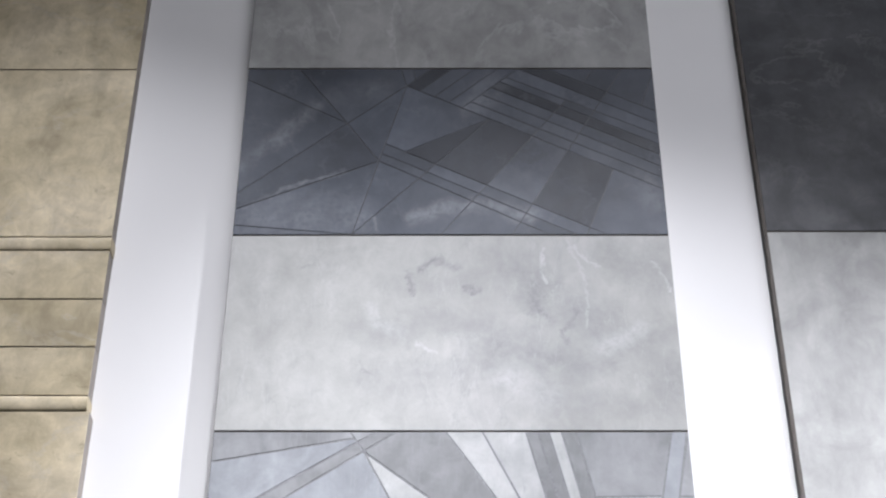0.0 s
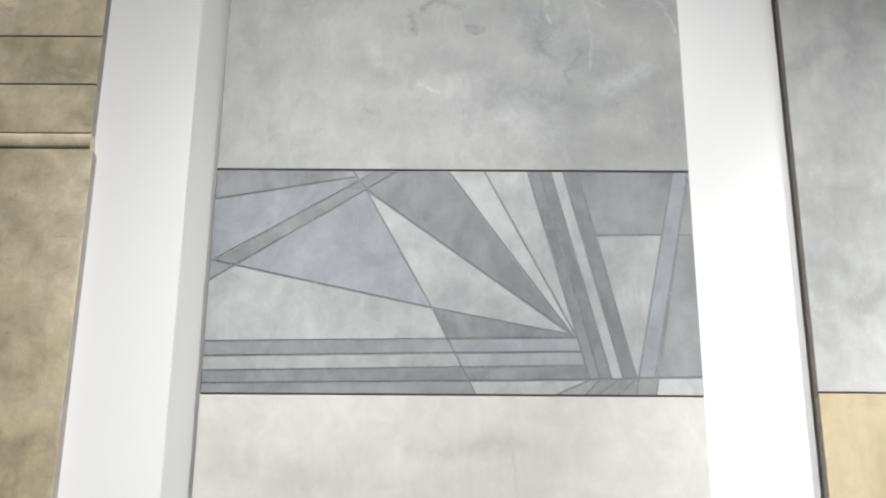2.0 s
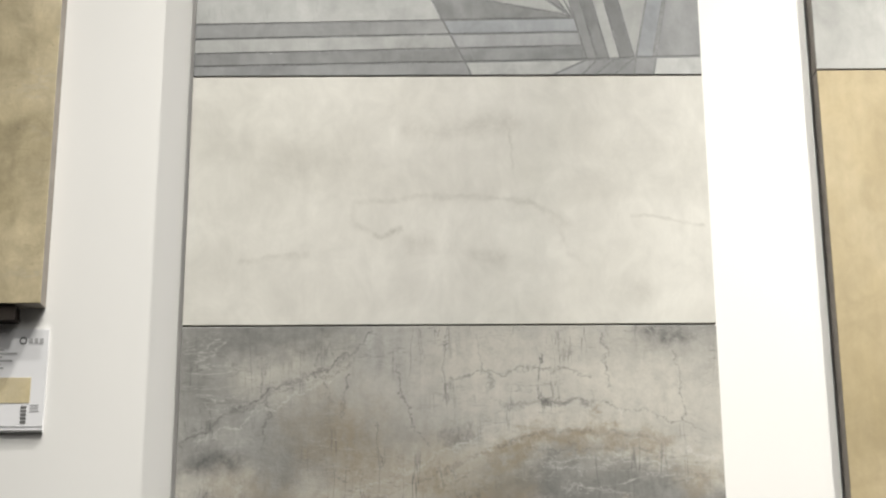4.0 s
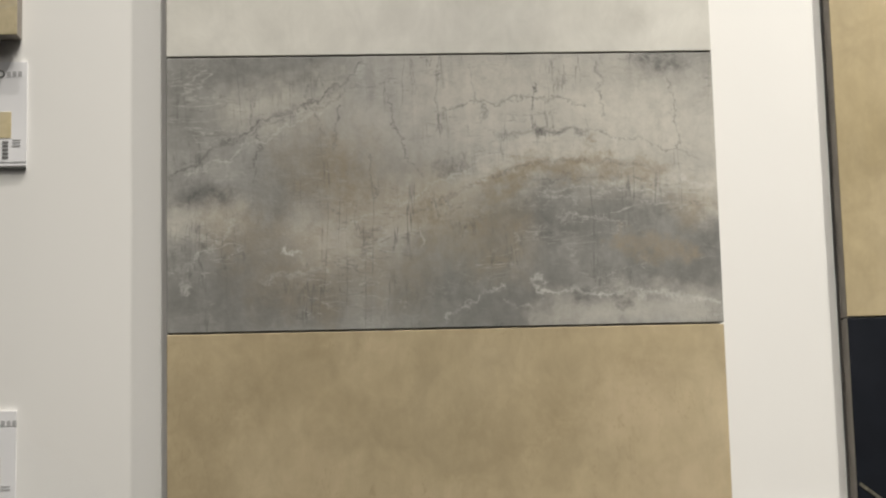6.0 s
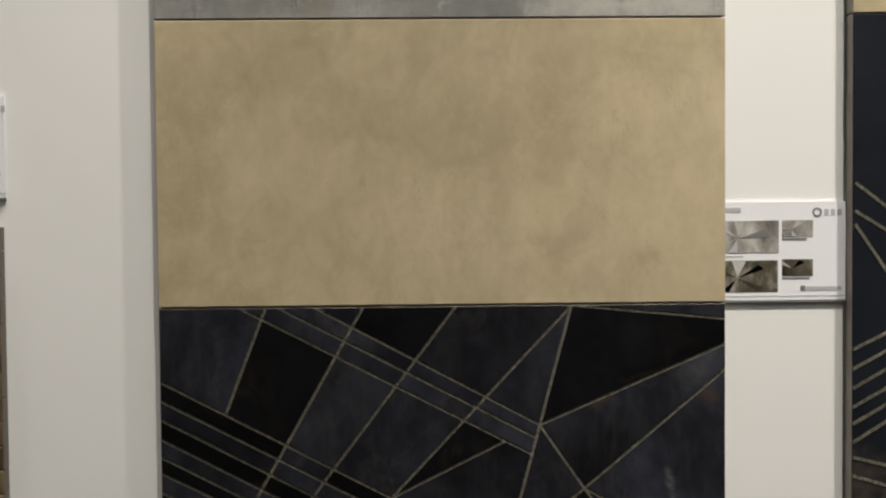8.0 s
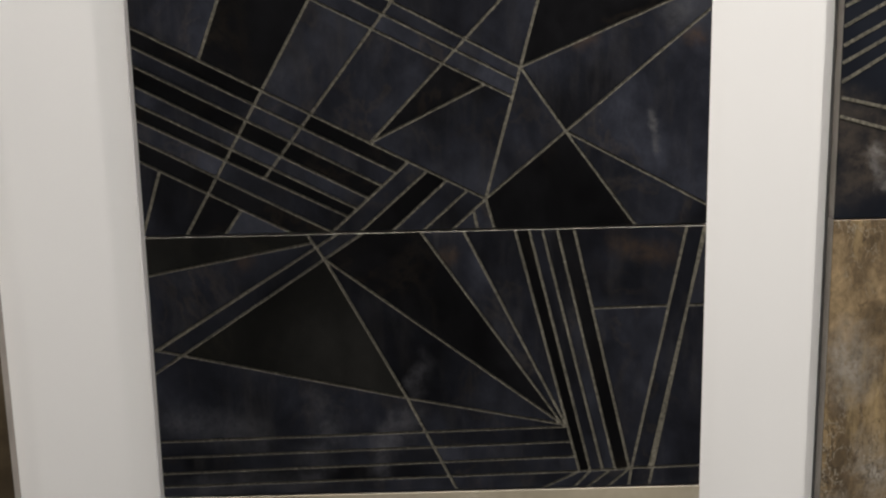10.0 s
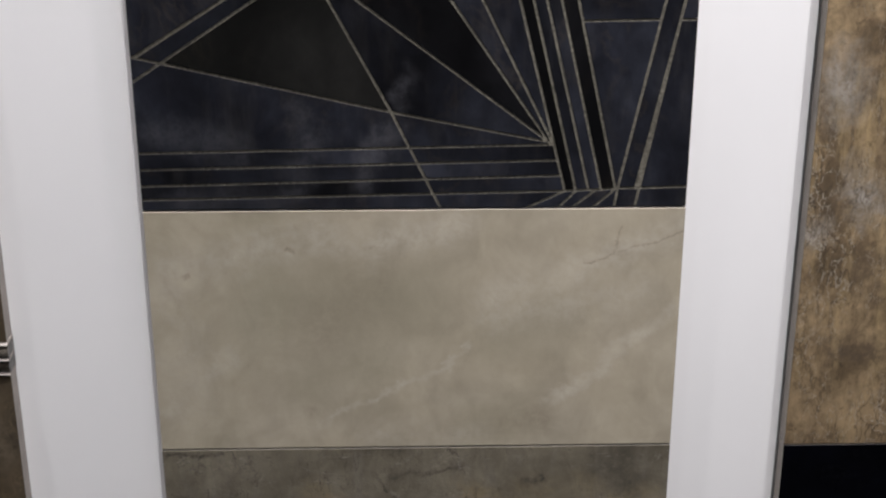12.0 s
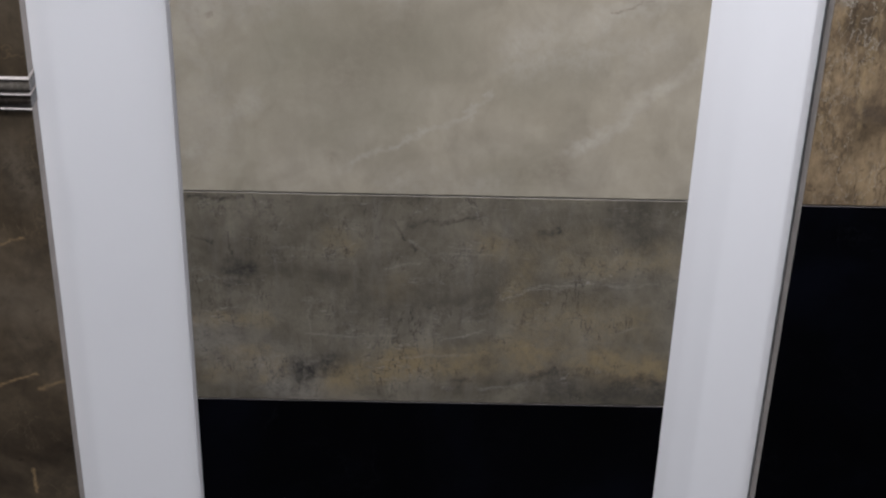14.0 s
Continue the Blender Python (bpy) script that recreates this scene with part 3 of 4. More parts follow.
M["light_facet"] = stone("light_stone_facet", (0.335, 0.34, 0.333), (0.39, 0.395, 0.385), (0.445, 0.446, 0.435), 7.0, vein=(0.46, 0.46, 0.46), vein_amount=0.3, gain=1.05, rough=0.36,
                         tone=0.06, mottle=0.12, scratch=[((0.29, 0.295, 0.295), (1, 1, 0.15), 40, 0.02, 0.5)])
M["mid_facet"] = stone("grey_stone_facet", (0.222, 0.226, 0.229), (0.264, 0.268, 0.271), (0.305, 0.309, 0.312), 7.0, vein=(0.34, 0.34, 0.345), vein_amount=0.3, gain=1.05, rough=0.33,
                       tone=0.12, mottle=0.14, scratch=[((0.30, 0.305, 0.31), (1, 1, 0.15), 40, 0.02, 0.5)])
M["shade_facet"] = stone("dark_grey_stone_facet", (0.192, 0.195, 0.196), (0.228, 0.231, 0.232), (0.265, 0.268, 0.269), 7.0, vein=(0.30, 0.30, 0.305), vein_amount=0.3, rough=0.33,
                         tone=0.08, mottle=0.14, scratch=[((0.26, 0.265, 0.27), (1, 1, 0.15), 40, 0.02, 0.5)])
M["blue_facet"] = stone("blue_grey_stone_facet", (0.25, 0.262, 0.276), (0.292, 0.304, 0.318), (0.333, 0.345, 0.358), 7.0, vein=(0.36, 0.37, 0.385), vein_amount=0.3, gain=1.05, rough=0.36,
                        tone=0.06, mottle=0.12, scratch=[((0.33, 0.335, 0.34), (1, 1, 0.15), 40, 0.02, 0.5)])
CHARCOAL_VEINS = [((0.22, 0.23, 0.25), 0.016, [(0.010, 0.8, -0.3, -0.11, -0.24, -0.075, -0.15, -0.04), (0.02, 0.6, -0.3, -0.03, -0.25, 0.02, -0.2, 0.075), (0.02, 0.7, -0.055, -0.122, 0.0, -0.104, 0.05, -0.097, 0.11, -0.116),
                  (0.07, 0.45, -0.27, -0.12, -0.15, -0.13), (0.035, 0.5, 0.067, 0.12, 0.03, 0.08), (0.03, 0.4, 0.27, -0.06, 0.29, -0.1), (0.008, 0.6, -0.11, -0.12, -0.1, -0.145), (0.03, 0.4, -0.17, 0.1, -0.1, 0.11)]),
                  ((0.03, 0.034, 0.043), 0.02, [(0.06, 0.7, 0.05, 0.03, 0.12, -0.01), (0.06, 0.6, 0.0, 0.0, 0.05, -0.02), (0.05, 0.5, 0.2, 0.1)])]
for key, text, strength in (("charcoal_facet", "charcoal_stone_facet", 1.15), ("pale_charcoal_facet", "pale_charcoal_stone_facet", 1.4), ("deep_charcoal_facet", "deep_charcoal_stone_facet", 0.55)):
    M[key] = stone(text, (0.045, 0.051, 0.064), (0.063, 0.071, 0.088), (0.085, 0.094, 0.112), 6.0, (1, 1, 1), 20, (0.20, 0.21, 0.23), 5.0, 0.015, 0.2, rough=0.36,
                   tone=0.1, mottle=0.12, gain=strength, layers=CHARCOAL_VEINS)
M["gold_line"] = glitter("champagne_inlay", (0.06, 0.056, 0.043), (0.265, 0.245, 0.19), 0.3, 0.42)
M["grey_line"] = glitter("dark_grey_inlay", (0.145, 0.146, 0.15), (0.25, 0.251, 0.255), 0.1, 0.45)
M["charcoal_line"] = glitter("charcoal_inlay", (0.030, 0.032, 0.038), (0.058, 0.060, 0.068), 0.1, 0.4)
M["paper"] = plain("white_card", (0.80, 0.80, 0.82), 0.35, 0.01, 8.0, 0.02)
M["ink"] = plain("grey_ink", (0.16, 0.16, 0.16), 0.6, 0.1)
M["pale_ink"] = plain("pale_grey_ink", (0.42, 0.42, 0.43), 0.6, 0.1)
M["photo_light"] = stone("printed_photo_light", (0.12, 0.11, 0.10), (0.36, 0.34, 0.31), (0.62, 0.60, 0.57), 38, (1, 1, 0.6), 0, rough=0.3, relief=0.0, spread=0.2)
M["photo_dark"] = stone("printed_photo_dark", (0.012, 0.010, 0.008), (0.09, 0.078, 0.055), (0.45, 0.42, 0.36), 38, (1, 1, 0.6), 0, rough=0.3, relief=0.0, spread=0.2)
M["photo_tan"] = stone("printed_photo_tan", (0.50, 0.42, 0.26), (0.56, 0.48, 0.31), (0.60, 0.52, 0.36), 20, rough=0.3, relief=0.0)
M["grout"] = plain("grey_grout", (0.42, 0.42, 0.41), 0.9, 0.1, 40.0, 0.4)
M["pale_grout"] = plain("sand_grout", (0.42, 0.37, 0.27), 0.9, 0.1, 40.0, 0.4)
M["plaster"] = plain("grey_plaster", (0.26, 0.255, 0.25), 0.9, 0.05, 2.0, 0.3)
M["floor"] = stone("grey_floor_tile", (0.08, 0.078, 0.075), (0.11, 0.108, 0.105), (0.14, 0.137, 0.134), 3.0, rough=0.35)
M["ceiling"] = plain("white_ceiling", (0.7, 0.7, 0.7), 0.9, 0.02, 2.0, 0.2)

# ---- mesh helpers ----


def mesh_object(name, bm, material, parent=None, label=""):
    me = bpy.data.meshes.new(name)
    bmesh.ops.recalc_face_normals(bm, faces=bm.faces)
    bm.to_mesh(me)
    bm.free()
    for mat in material if isinstance(material, (list, tuple)) else [material]:
        me.materials.append(mat)
    ob = new(name, me)
    if parent:
        ob.parent = parent
    if label:
        tagged(ob, label)
    return ob


def part(name, bm, material, parent, label=""):
    return mesh_object(name, bm, material, parent, label)


def box(bm, x0, x1, y0, y1, z0, z1, mat=0):
    vs = [bm.verts.new(p) for p in ((x0, y0, z0), (x1, y0, z0), (x1, y1, z0), (x0, y1, z0), (x0, y0, z1), (x1, y0, z1), (x1, y1, z1), (x0, y1, z1))]
    for f in ((0, 1, 5, 4), (1, 2, 6, 5), (2, 3, 7, 6), (3, 0, 4, 7), (4, 5, 6, 7), (0, 3, 2, 1)):
        bm.faces.new([vs[i] for i in f]).material_index = mat


def slab(w, h, depth, bevel=0.0006):
    """A tile of width w and height h about the origin, its front at y = 0, with an arrised front edge and a raw body behind."""
    bm = bmesh.new()
    rings = []
    for inset, y in ((bevel, 0.0), (0.0, bevel), (0.0, depth)):
        a, b = w / 2 - inset, h / 2 - inset
        rings.append([bm.verts.new((sx * a, y, sz * b)) for sx, sz in ((-1, -1), (1, -1), (1, 1), (-1, 1))])
    bm.faces.new(rings[0])
    bm.faces.new(rings[2])
    for k in (0, 1):
        for i in range(4):
            f = bm.faces.new((rings[k][i], rings[k][(i + 1) % 4], rings[k + 1][(i + 1) % 4], rings[k + 1][i]))
            f.material_index = k
    return bm


# ---- the closed room ----
BOARD = 0.025   # the white boards lie this far behind the tiles' faces


def room():
    bm = bmesh.new()
    box(bm, -4.0, 4.0, 0.075, 0.25, 0.0, 5.2)
    tagged(mesh_object("wall_north", bm, M["plaster"]), "grey plaster wall behind the tile display", "wall", kind="structure")
    bm = bmesh.new()
    box(bm, -4.0, 4.0, -6.2, -6.0, 0.0, 5.2)
    tagged(mesh_object("wall_south", bm, M["plaster"]), "plain grey plaster wall of the showroom", "wall", kind="structure")
    for name, a, b in (("wall_west", -4.2, -4.0), ("wall_east", 4.0, 4.2)):
        bm = bmesh.new()
        box(bm, a, b, -6.2, 0.25, 0.0, 5.2)
        tagged(mesh_object(name, bm, M["plaster"]), "plain grey plaster wall of the showroom", "wall", kind="structure")
    bm = bmesh.new()
    box(bm, -4.2, 4.2, -6.2, 0.25, -0.1, 0.0)
    tagged(mesh_object("floor", bm, M["floor"]), "grey stone floor of the showroom", "floor", kind="structure")
    bm = bmesh.new()
    box(bm, -4.2, 4.2, -6.2, 0.25, 5.2, 5.3)
    tagged(mesh_object("ceiling", bm, M["ceiling"]), "plain white showroom ceiling", "ceiling", kind="structure")


room()


def display_panel(x0, x1, label):
    """A tall white board on the wall; its tiles are children."""
    bm = bmesh.new()
    box(bm, x0, x1, BOARD, 0.075, 0.0, 3.98)
    ob = mesh_object("tile_display_panel", bm, M["board"])
    return tagged(ob, label, "tile display", "tile display panels")


main_panel = display_panel(-0.3995, 0.7330, "tall white board with a column of mixed stone-look wall tiles")
left_panel = display_panel(-0.95, -0.4005, "tall white board with beige and dark brown wall tiles and borders")
right_panel = display_panel(0.7365, 1.55, "tall white board with large grey, cream and golden brown tiles")


def tile(panel, x0, x1, z0, z1, material, label, name="tile", front=0.0, bevel=0.0006):
    depth = BOARD - front
    ob = part(name, slab(x1 - x0, z1 - z0, depth - 0.0005, bevel), [M[material], M["pale_body"]], panel, label)
    ob.location = ((x0 + x1) / 2, front, (z0 + z1) / 2)
    return ob


def grout(panel, x0, x1, z0, z1, material="grout", label="grey grout bed between the tiles", front=0.007):
    bm = bmesh.new()
    box(bm, x0 + 0.003, x1 - 0.003, front, BOARD - 0.001, z0 + 0.003, z1 - 0.003)
    return part("grout", bm, M[material], panel, label)


# ---- faceted decor tiles ----
BANDS = [(0.085, 0.300, 0.392, 0.142), (0.126, 0.300, 0.396, 0.160), (0.164, 0.300, 0.401, 0.173),
         (0.112, 0.300, 0.069, 0.188), (0.215, 0.300, 0.045, 0.0), (0.313, 0.300, 0.132, 0.062),
         (0.436, 0.300, 0.242, 0.095), (0.436, 0.300, 0.364, 0.033), (0.436, 0.300, 0.600, 0.284),
         (0.401, 0.171, 0.600, 0.257), (0.364, 0.033, 0.600, 0.230), (0.401, 0.171, 0.524, 0.0),
         (0.449, 0.104, 0.600, 0.021), (0.242, 0.095, 0.365, 0.156), (0.364, 0.033, 0.373, 0.0), (0.351, 0.021, 0.355, 0.0)]
BANDS_LOW = [(0.0, 0.223, 0.364, 0.033), (0.0, 0.203, 0.271, 0.063), (0.0, 0.183, 0.256, 0.049), (0.0, 0.162, 0.241, 0.036),
             (0.0, 0.143, 0.228, 0.025), (0.0, 0.126, 0.219, 0.016), (0.0, 0.105, 0.200, 0.0), (0.0, 0.082, 0.157, 0.0),
             (0.283, 0.075, 0.200, 0.0), (0.303, 0.065, 0.230, 0.0), (0.323, 0.054, 0.264, 0.0), (0.345, 0.043, 0.297, 0.0),
             (0.364, 0.033, 0.328, 0.0), (0.021, 0.071, 0.0, 0.005), (0.105, 0.027, 0.086, 0.0)]
FAN = [(0.0, 0.258, 0.180, 0.291), (0.004, 0.174, 0.175, 0.281), (0.175, 0.281, 0.205, 0.300), (0.0, 0.146, 0.232, 0.300),
       (0.0, 0.174, 0.275, 0.111), (0.275, 0.111, 0.446, 0.076), (0.173, 0.300, 0.190, 0.273), (0.190, 0.273, 0.275, 0.111),
       (0.275, 0.111, 0.328, 0.0), (0.190, 0.273, 0.446, 0.076), (0.294, 0.300, 0.446, 0.076), (0.340, 0.300, 0.448, 0.079),
       (0.395, 0.300, 0.465, 0.019), (0.410, 0.300, 0.477, 0.020), (0.424, 0.300, 0.491, 0.020), (0.440, 0.300, 0.505, 0.020)]
FAN_LOW = [(0.458, 0.300, 0.521, 0.020), (0.579, 0.300, 0.523, 0.021), (0.523, 0.021, 0.520, 0.0), (0.598, 0.300, 0.543, 0.0),
           (0.478, 0.210, 0.562, 0.211), (0.582, 0.211, 0.600, 0.211), (0.0, 0.066, 0.452, 0.073), (0.0, 0.047, 0.457, 0.055),
           (0.0, 0.028, 0.461, 0.037), (0.0, 0.012, 0.465, 0.019), (0.465, 0.019, 0.523, 0.021), (0.523, 0.021, 0.600, 0.023),
           (0.465, 0.019, 0.424, 0.0), (0.480, 0.020, 0.459, 0.0), (0.499, 0.020, 0.474, 0.0), (0.521, 0.020, 0.497, 0.0)]


def facets(segments, w, h):
    """The faces that a net of straight lines cuts out of a w by h rectangle."""
    segs = [(Vector(s[:2]), Vector(s[2:])) for s in segments]
    grown = []
    for a, b in segs:
        d = (b - a).normalized() * 0.004
        grown.append((a - d, b + d))
    c = [Vector(p) for p in ((0, 0), (w, 0), (w, h), (0, h))]
    grown += [(c[i], c[(i + 1) % 4]) for i in range(4)]
    cuts = [[0.0, 1.0] for _ in grown]
    for i, (a, b) in enumerate(grown):
        for j in range(i):
            p, q = grown[j]
            r, s = b - a, q - p
            den = r.x * s.y - r.y * s.x
            if abs(den) < 1e-9:
                continue
            t = ((p - a).x * s.y - (p - a).y * s.x) / den
            u = ((p - a).x * r.y - (p - a).y * r.x) / den
            if -1e-6 <= t <= 1 + 1e-6 and -1e-6 <= u <= 1 + 1e-6:
                cuts[i].append(min(1, max(0, t)))
                cuts[j].append(min(1, max(0, u)))
    nodes, near = [], {}

    def node(p):
        for k, q in enumerate(nodes):
            if (p - q).length < 0.0022:
                return k
        nodes.append(p)
        near[len(nodes) - 1] = set()
        return len(nodes) - 1

    for p in c:
        node(p)
    for (a, b), ts in zip(grown, cuts):
        ks = []
        for t in sorted(ts):
            p = a + (b - a) * t
            if -1e-5 <= p.x <= w + 1e-5 and -1e-5 <= p.y <= h + 1e-5:
                k = node(p)
                if not ks or ks[-1] != k:
                    ks.append(k)
        for k, m in zip(ks, ks[1:]):
            near[k].add(m)
            near[m].add(k)
    loose = [k for k in near if len(near[k]) == 1]
    while loose:
        k = loose.pop()
        for m in list(near[k]):
            near[m].discard(k)
            if len(near[m]) == 1:
                loose.append(m)
        near[k].clear()
    order = {k: sorted(near[k], key=lambda m, k=k: math.atan2(nodes[m].y - nodes[k].y, nodes[m].x - nodes[k].x)) for k in near}
    used, faces = set(), []
    for k in near:
        for m in order[k]:
            if (k, m) in used:
                continue
            loop, a, b = [], k, m
            while (a, b) not in used:
                used.add((a, b))
                loop.append(a)
                ring = order[b]
                a, b = b, ring[(ring.index(a) - 1) % len(ring)]
            pts = [nodes[i] for i in loop]
            area = sum(p.x * q.y - q.x * p.y for p, q in zip(pts, pts[1:] + pts[:1])) / 2
            if area > 8e-6:
                faces.append(pts)
    return faces


def shrink(pts, gap, w, h, short=1e-5):
    """A face drawn in by half the joint on the sides that do not lie on the tile's edge, by cutting with its own sides."""
    poly = [p.copy() for p in pts]
    for p, q in zip(pts, pts[1:] + pts[:1]):
        edge = all(abs(a.x) < 1e-4 or abs(a.x - w) < 1e-4 for a in (p, q)) or all(abs(a.y) < 1e-4 or abs(a.y - h) < 1e-4 for a in (p, q))
        d = q - p
        if d.length < (short if not edge else 1e-5):
            continue
        inward = Vector((-d.y, d.x)).normalized()
        off = p + inward * (0.0006 if edge else gap)
        out = []
        for a, b in zip(poly, poly[1:] + poly[:1]):
            da, db = (a - off).dot(inward), (b - off).dot(inward)
            if da >= 0:
                out.append(a)
            if (da > 0) != (db > 0) and abs(da - db) > 1e-9:
                out.append(a + (b - a) * (da / (da - db)))
        poly = out
        if len(poly) < 3:
            return []
    return poly


def face_area(pts):
    return sum(p.x * q.y - q.x * p.y for p, q in zip(pts, pts[1:] + pts[:1])) / 2


def decor_tile(panel, x0, z0, segments, line, gap, choose, label, turned=False, shared=(), proud=0.0009):
    """A decor tile: thin stone facets, proud of glittering inlay lines."""
    w, h = 0.600, 0.300
    base = tile(panel, x0, x0 + w, z0, z0 + h, line, label, "decor_tile", proud, 0.0006)
    for key in shared:
        for node in M[key].node_tree.nodes:
            if node.name == "tile_coord":
                node.object = base
    for pts in facets(segments, w, h):
        mid = sum(pts, Vector((0, 0))) / len(pts)
        area = face_area(pts)
        poly = shrink(pts, gap, w, h)
        for short in (0.006, 0.015, 0.03):
            if len(poly) < 3 or face_area(poly) < 0.45 * area:
                poly = shrink(pts, gap, w, h, short)
        if len(poly) < 3:
            continue
        clean = [p for i, p in enumerate(poly) if (p - poly[i - 1]).length > 2e-4]
        if len(clean) < 3:
            continue
        c = sum(clean, Vector((0, 0))) / len(clean)
        bm = bmesh.new()
        s = -1 if turned else 1
        # front face slightly smaller than the back, so that each facet has a worn arris
        rings = [[bm.verts.new((s * (c.x + (p.x - c.x) * k - c.x), y, s * (c.y + (p.y - c.y) * k - c.y))) for p in clean]
                 for k, y in ((0.997, -proud), (1.0, -0.55 * proud), (1.0, 0.0001))]
        bm.faces.new(rings[0])
        for r0, r1 in zip(rings, rings[1:]):
            for i in range(len(clean)):
                bm.faces.new((r0[i - 1], r0[i], r1[i], r1[i - 1]))
        ob = part("stone_facet", bm, M[choose(mid, clean)], base)
        ob.location = (s * (c.x - w / 2), 0, s * (c.y - h / 2))
    return base


def inside(p, poly):
    hit = False
    for a, b in zip(poly, poly[1:] + poly[:1]):
        if (a.y > p[1]) != (b.y > p[1]) and p[0] < (b.x - a.x) * (p[1] - a.y) / (b.y - a.y) + a.x:
            hit = not hit
    return hit


LIGHT_SPOTS = [(0.335, 0.137), (0.335, 0.150), (0.094, 0.106), (0.165, 0.040), (0.336, 0.261), (0.385, 0.222), (0.468, 0.168), (0.516, 0.153),
               (0.361, 0.007), (0.573, 0.008)]
BLUE_SPOTS = [(0.074, 0.228), (0.147, 0.166), (0.553, 0.138), (0.396, 0.062)]


SHADE_SPOTS = [(0.1, 0.223), (0.21, 0.293), (0.325, 0.200), (0.33, 0.09), (0.4275, 0.2), (0.441, 0.2), (0.4715, 0.2), (0.15, 0.055), (0.15, 0.022)]
FAN_DARK = [(0.325, 0.200), (0.427, 0.200), (0.4715, 0.200),]
FAN_OLIVE = [(0.147, 0.166), (0.05, 0.29)]
BAND_DARK = [(0.11, 0.23), (0.30, 0.14), (0.04, 0.192), (0.04, 0.151), (0.04, 0.114), (0.04, 0.073), (0.12, 0.151), (0.12, 0.109), (0.12, 0.073),
             (0.12, 0.030), (0.20, 0.109), (0.20, 0.067), (0.20, 0.033), (0.06, 0.02), (0.30, 0.04), (0.26, 0.27), (0.43, 0.05), (0.47, 0.25)]


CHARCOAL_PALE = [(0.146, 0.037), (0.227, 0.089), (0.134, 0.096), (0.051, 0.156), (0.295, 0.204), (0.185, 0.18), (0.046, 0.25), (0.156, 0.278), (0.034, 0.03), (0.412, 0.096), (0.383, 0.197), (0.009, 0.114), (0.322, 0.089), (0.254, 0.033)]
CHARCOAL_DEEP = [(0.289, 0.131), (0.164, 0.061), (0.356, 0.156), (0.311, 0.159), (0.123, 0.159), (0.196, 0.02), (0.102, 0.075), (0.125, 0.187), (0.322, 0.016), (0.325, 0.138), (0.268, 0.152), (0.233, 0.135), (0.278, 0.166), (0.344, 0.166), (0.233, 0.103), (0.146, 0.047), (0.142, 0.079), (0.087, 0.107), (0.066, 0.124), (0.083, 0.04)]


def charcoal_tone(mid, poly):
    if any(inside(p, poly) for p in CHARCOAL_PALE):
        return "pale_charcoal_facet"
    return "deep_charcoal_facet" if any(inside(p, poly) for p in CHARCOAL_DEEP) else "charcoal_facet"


def black_fan(mid, poly):
    if any(inside(p, poly) for p in FAN_OLIVE):
        return "olive_facet"
    return "ink_facet" if any(inside(p, poly) for p in FAN_DARK) else "fan_facet"


def black_bands(mid, poly):
    return "ink_facet" if any(inside(p, poly) for p in BAND_DARK) else "band_facet"


def fan_tone(mid, poly):
    if any(inside(p, poly) for p in LIGHT_SPOTS):
        return "light_facet"
    if any(inside(p, poly) for p in SHADE_SPOTS):
        return "shade_facet"
    return "blue_facet" if any(inside(p, poly) for p in BLUE_SPOTS) else "mid_facet"


# ---- the middle column ----
PITCH, LOW = 0.302, 0.353
W = 0.600


def row_z(k):
    """Bottom of the tile row whose lower joint is number k, counted downwards from the top decor tile."""
    return LOW + PITCH * (10 - k)


tile(main_panel, 0, W, row_z(0), row_z(0) + 0.300, "pale_grey", "pale grey marble-look wall tile")
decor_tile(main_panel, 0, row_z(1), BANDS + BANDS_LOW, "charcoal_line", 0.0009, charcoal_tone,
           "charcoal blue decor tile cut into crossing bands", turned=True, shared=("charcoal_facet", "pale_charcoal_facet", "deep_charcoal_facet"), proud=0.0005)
tile(main_panel, 0, W, row_z(2), row_z(2) + 0.300, "pale_veined", "pale grey marble-look wall tile with white veins")
decor_tile(main_panel, 0, row_z(3), FAN + FAN_LOW, "grey_line", 0.0013, fan_tone, "light grey decor tile with a fan of facets", proud=0.0004)
tile(main_panel, 0, W, row_z(4), row_z(4) + 0.300, "ivory", "ivory white softly veined wall tile")
tile(main_panel, 0, W, row_z(5), row_z(5) + 0.300, "grey_brown", "grey brown marble tile with pale crooked veins")
tile(main_panel, 0, W, row_z(6), row_z(6) + 0.300, "tan", "plain tan cement-look wall tile")
decor_tile(main_panel, 0, row_z(7), BANDS + BANDS_LOW, "gold_line", 0.0016, black_bands,
           "black decor tile with champagne lines in crossing bands", shared=("band_facet",))
decor_tile(main_panel, 0, row_z(8), FAN + FAN_LOW, "gold_line", 0.0016, black_fan,
           "black decor tile with champagne lines in a fan", shared=("fan_facet",))
tile(main_panel, 0, W, row_z(9), row_z(9) + 0.300, "beige", "beige marble-look tile with cream veins")
tile(main_panel, 0, W, row_z(10), row_z(10) + 0.300, "slate", "brown grey slate-look tile with rusty bands")
tile(main_panel, 0, W, row_z(11), row_z(11) + 0.300, "navy", "plain navy black wall tile")

# ---- the right column: large tiles ----
RX = 0.736
for z0, z1, mat, text in ((3.077, 3.675, "dark_grey", "large dark grey marble-look tile"), (2.473, 3.075, "pale_grey", "large pale grey marble-look tile"),
                          (1.866, 2.471, "cream", "large cream beige tile"), (0.652, 1.259, "golden", "large golden brown mottled tile"),
                          (0.050, 0.650, "navy", "large navy black tile")):
    tile(right_panel, RX, RX + W, z0, z1, mat, text)


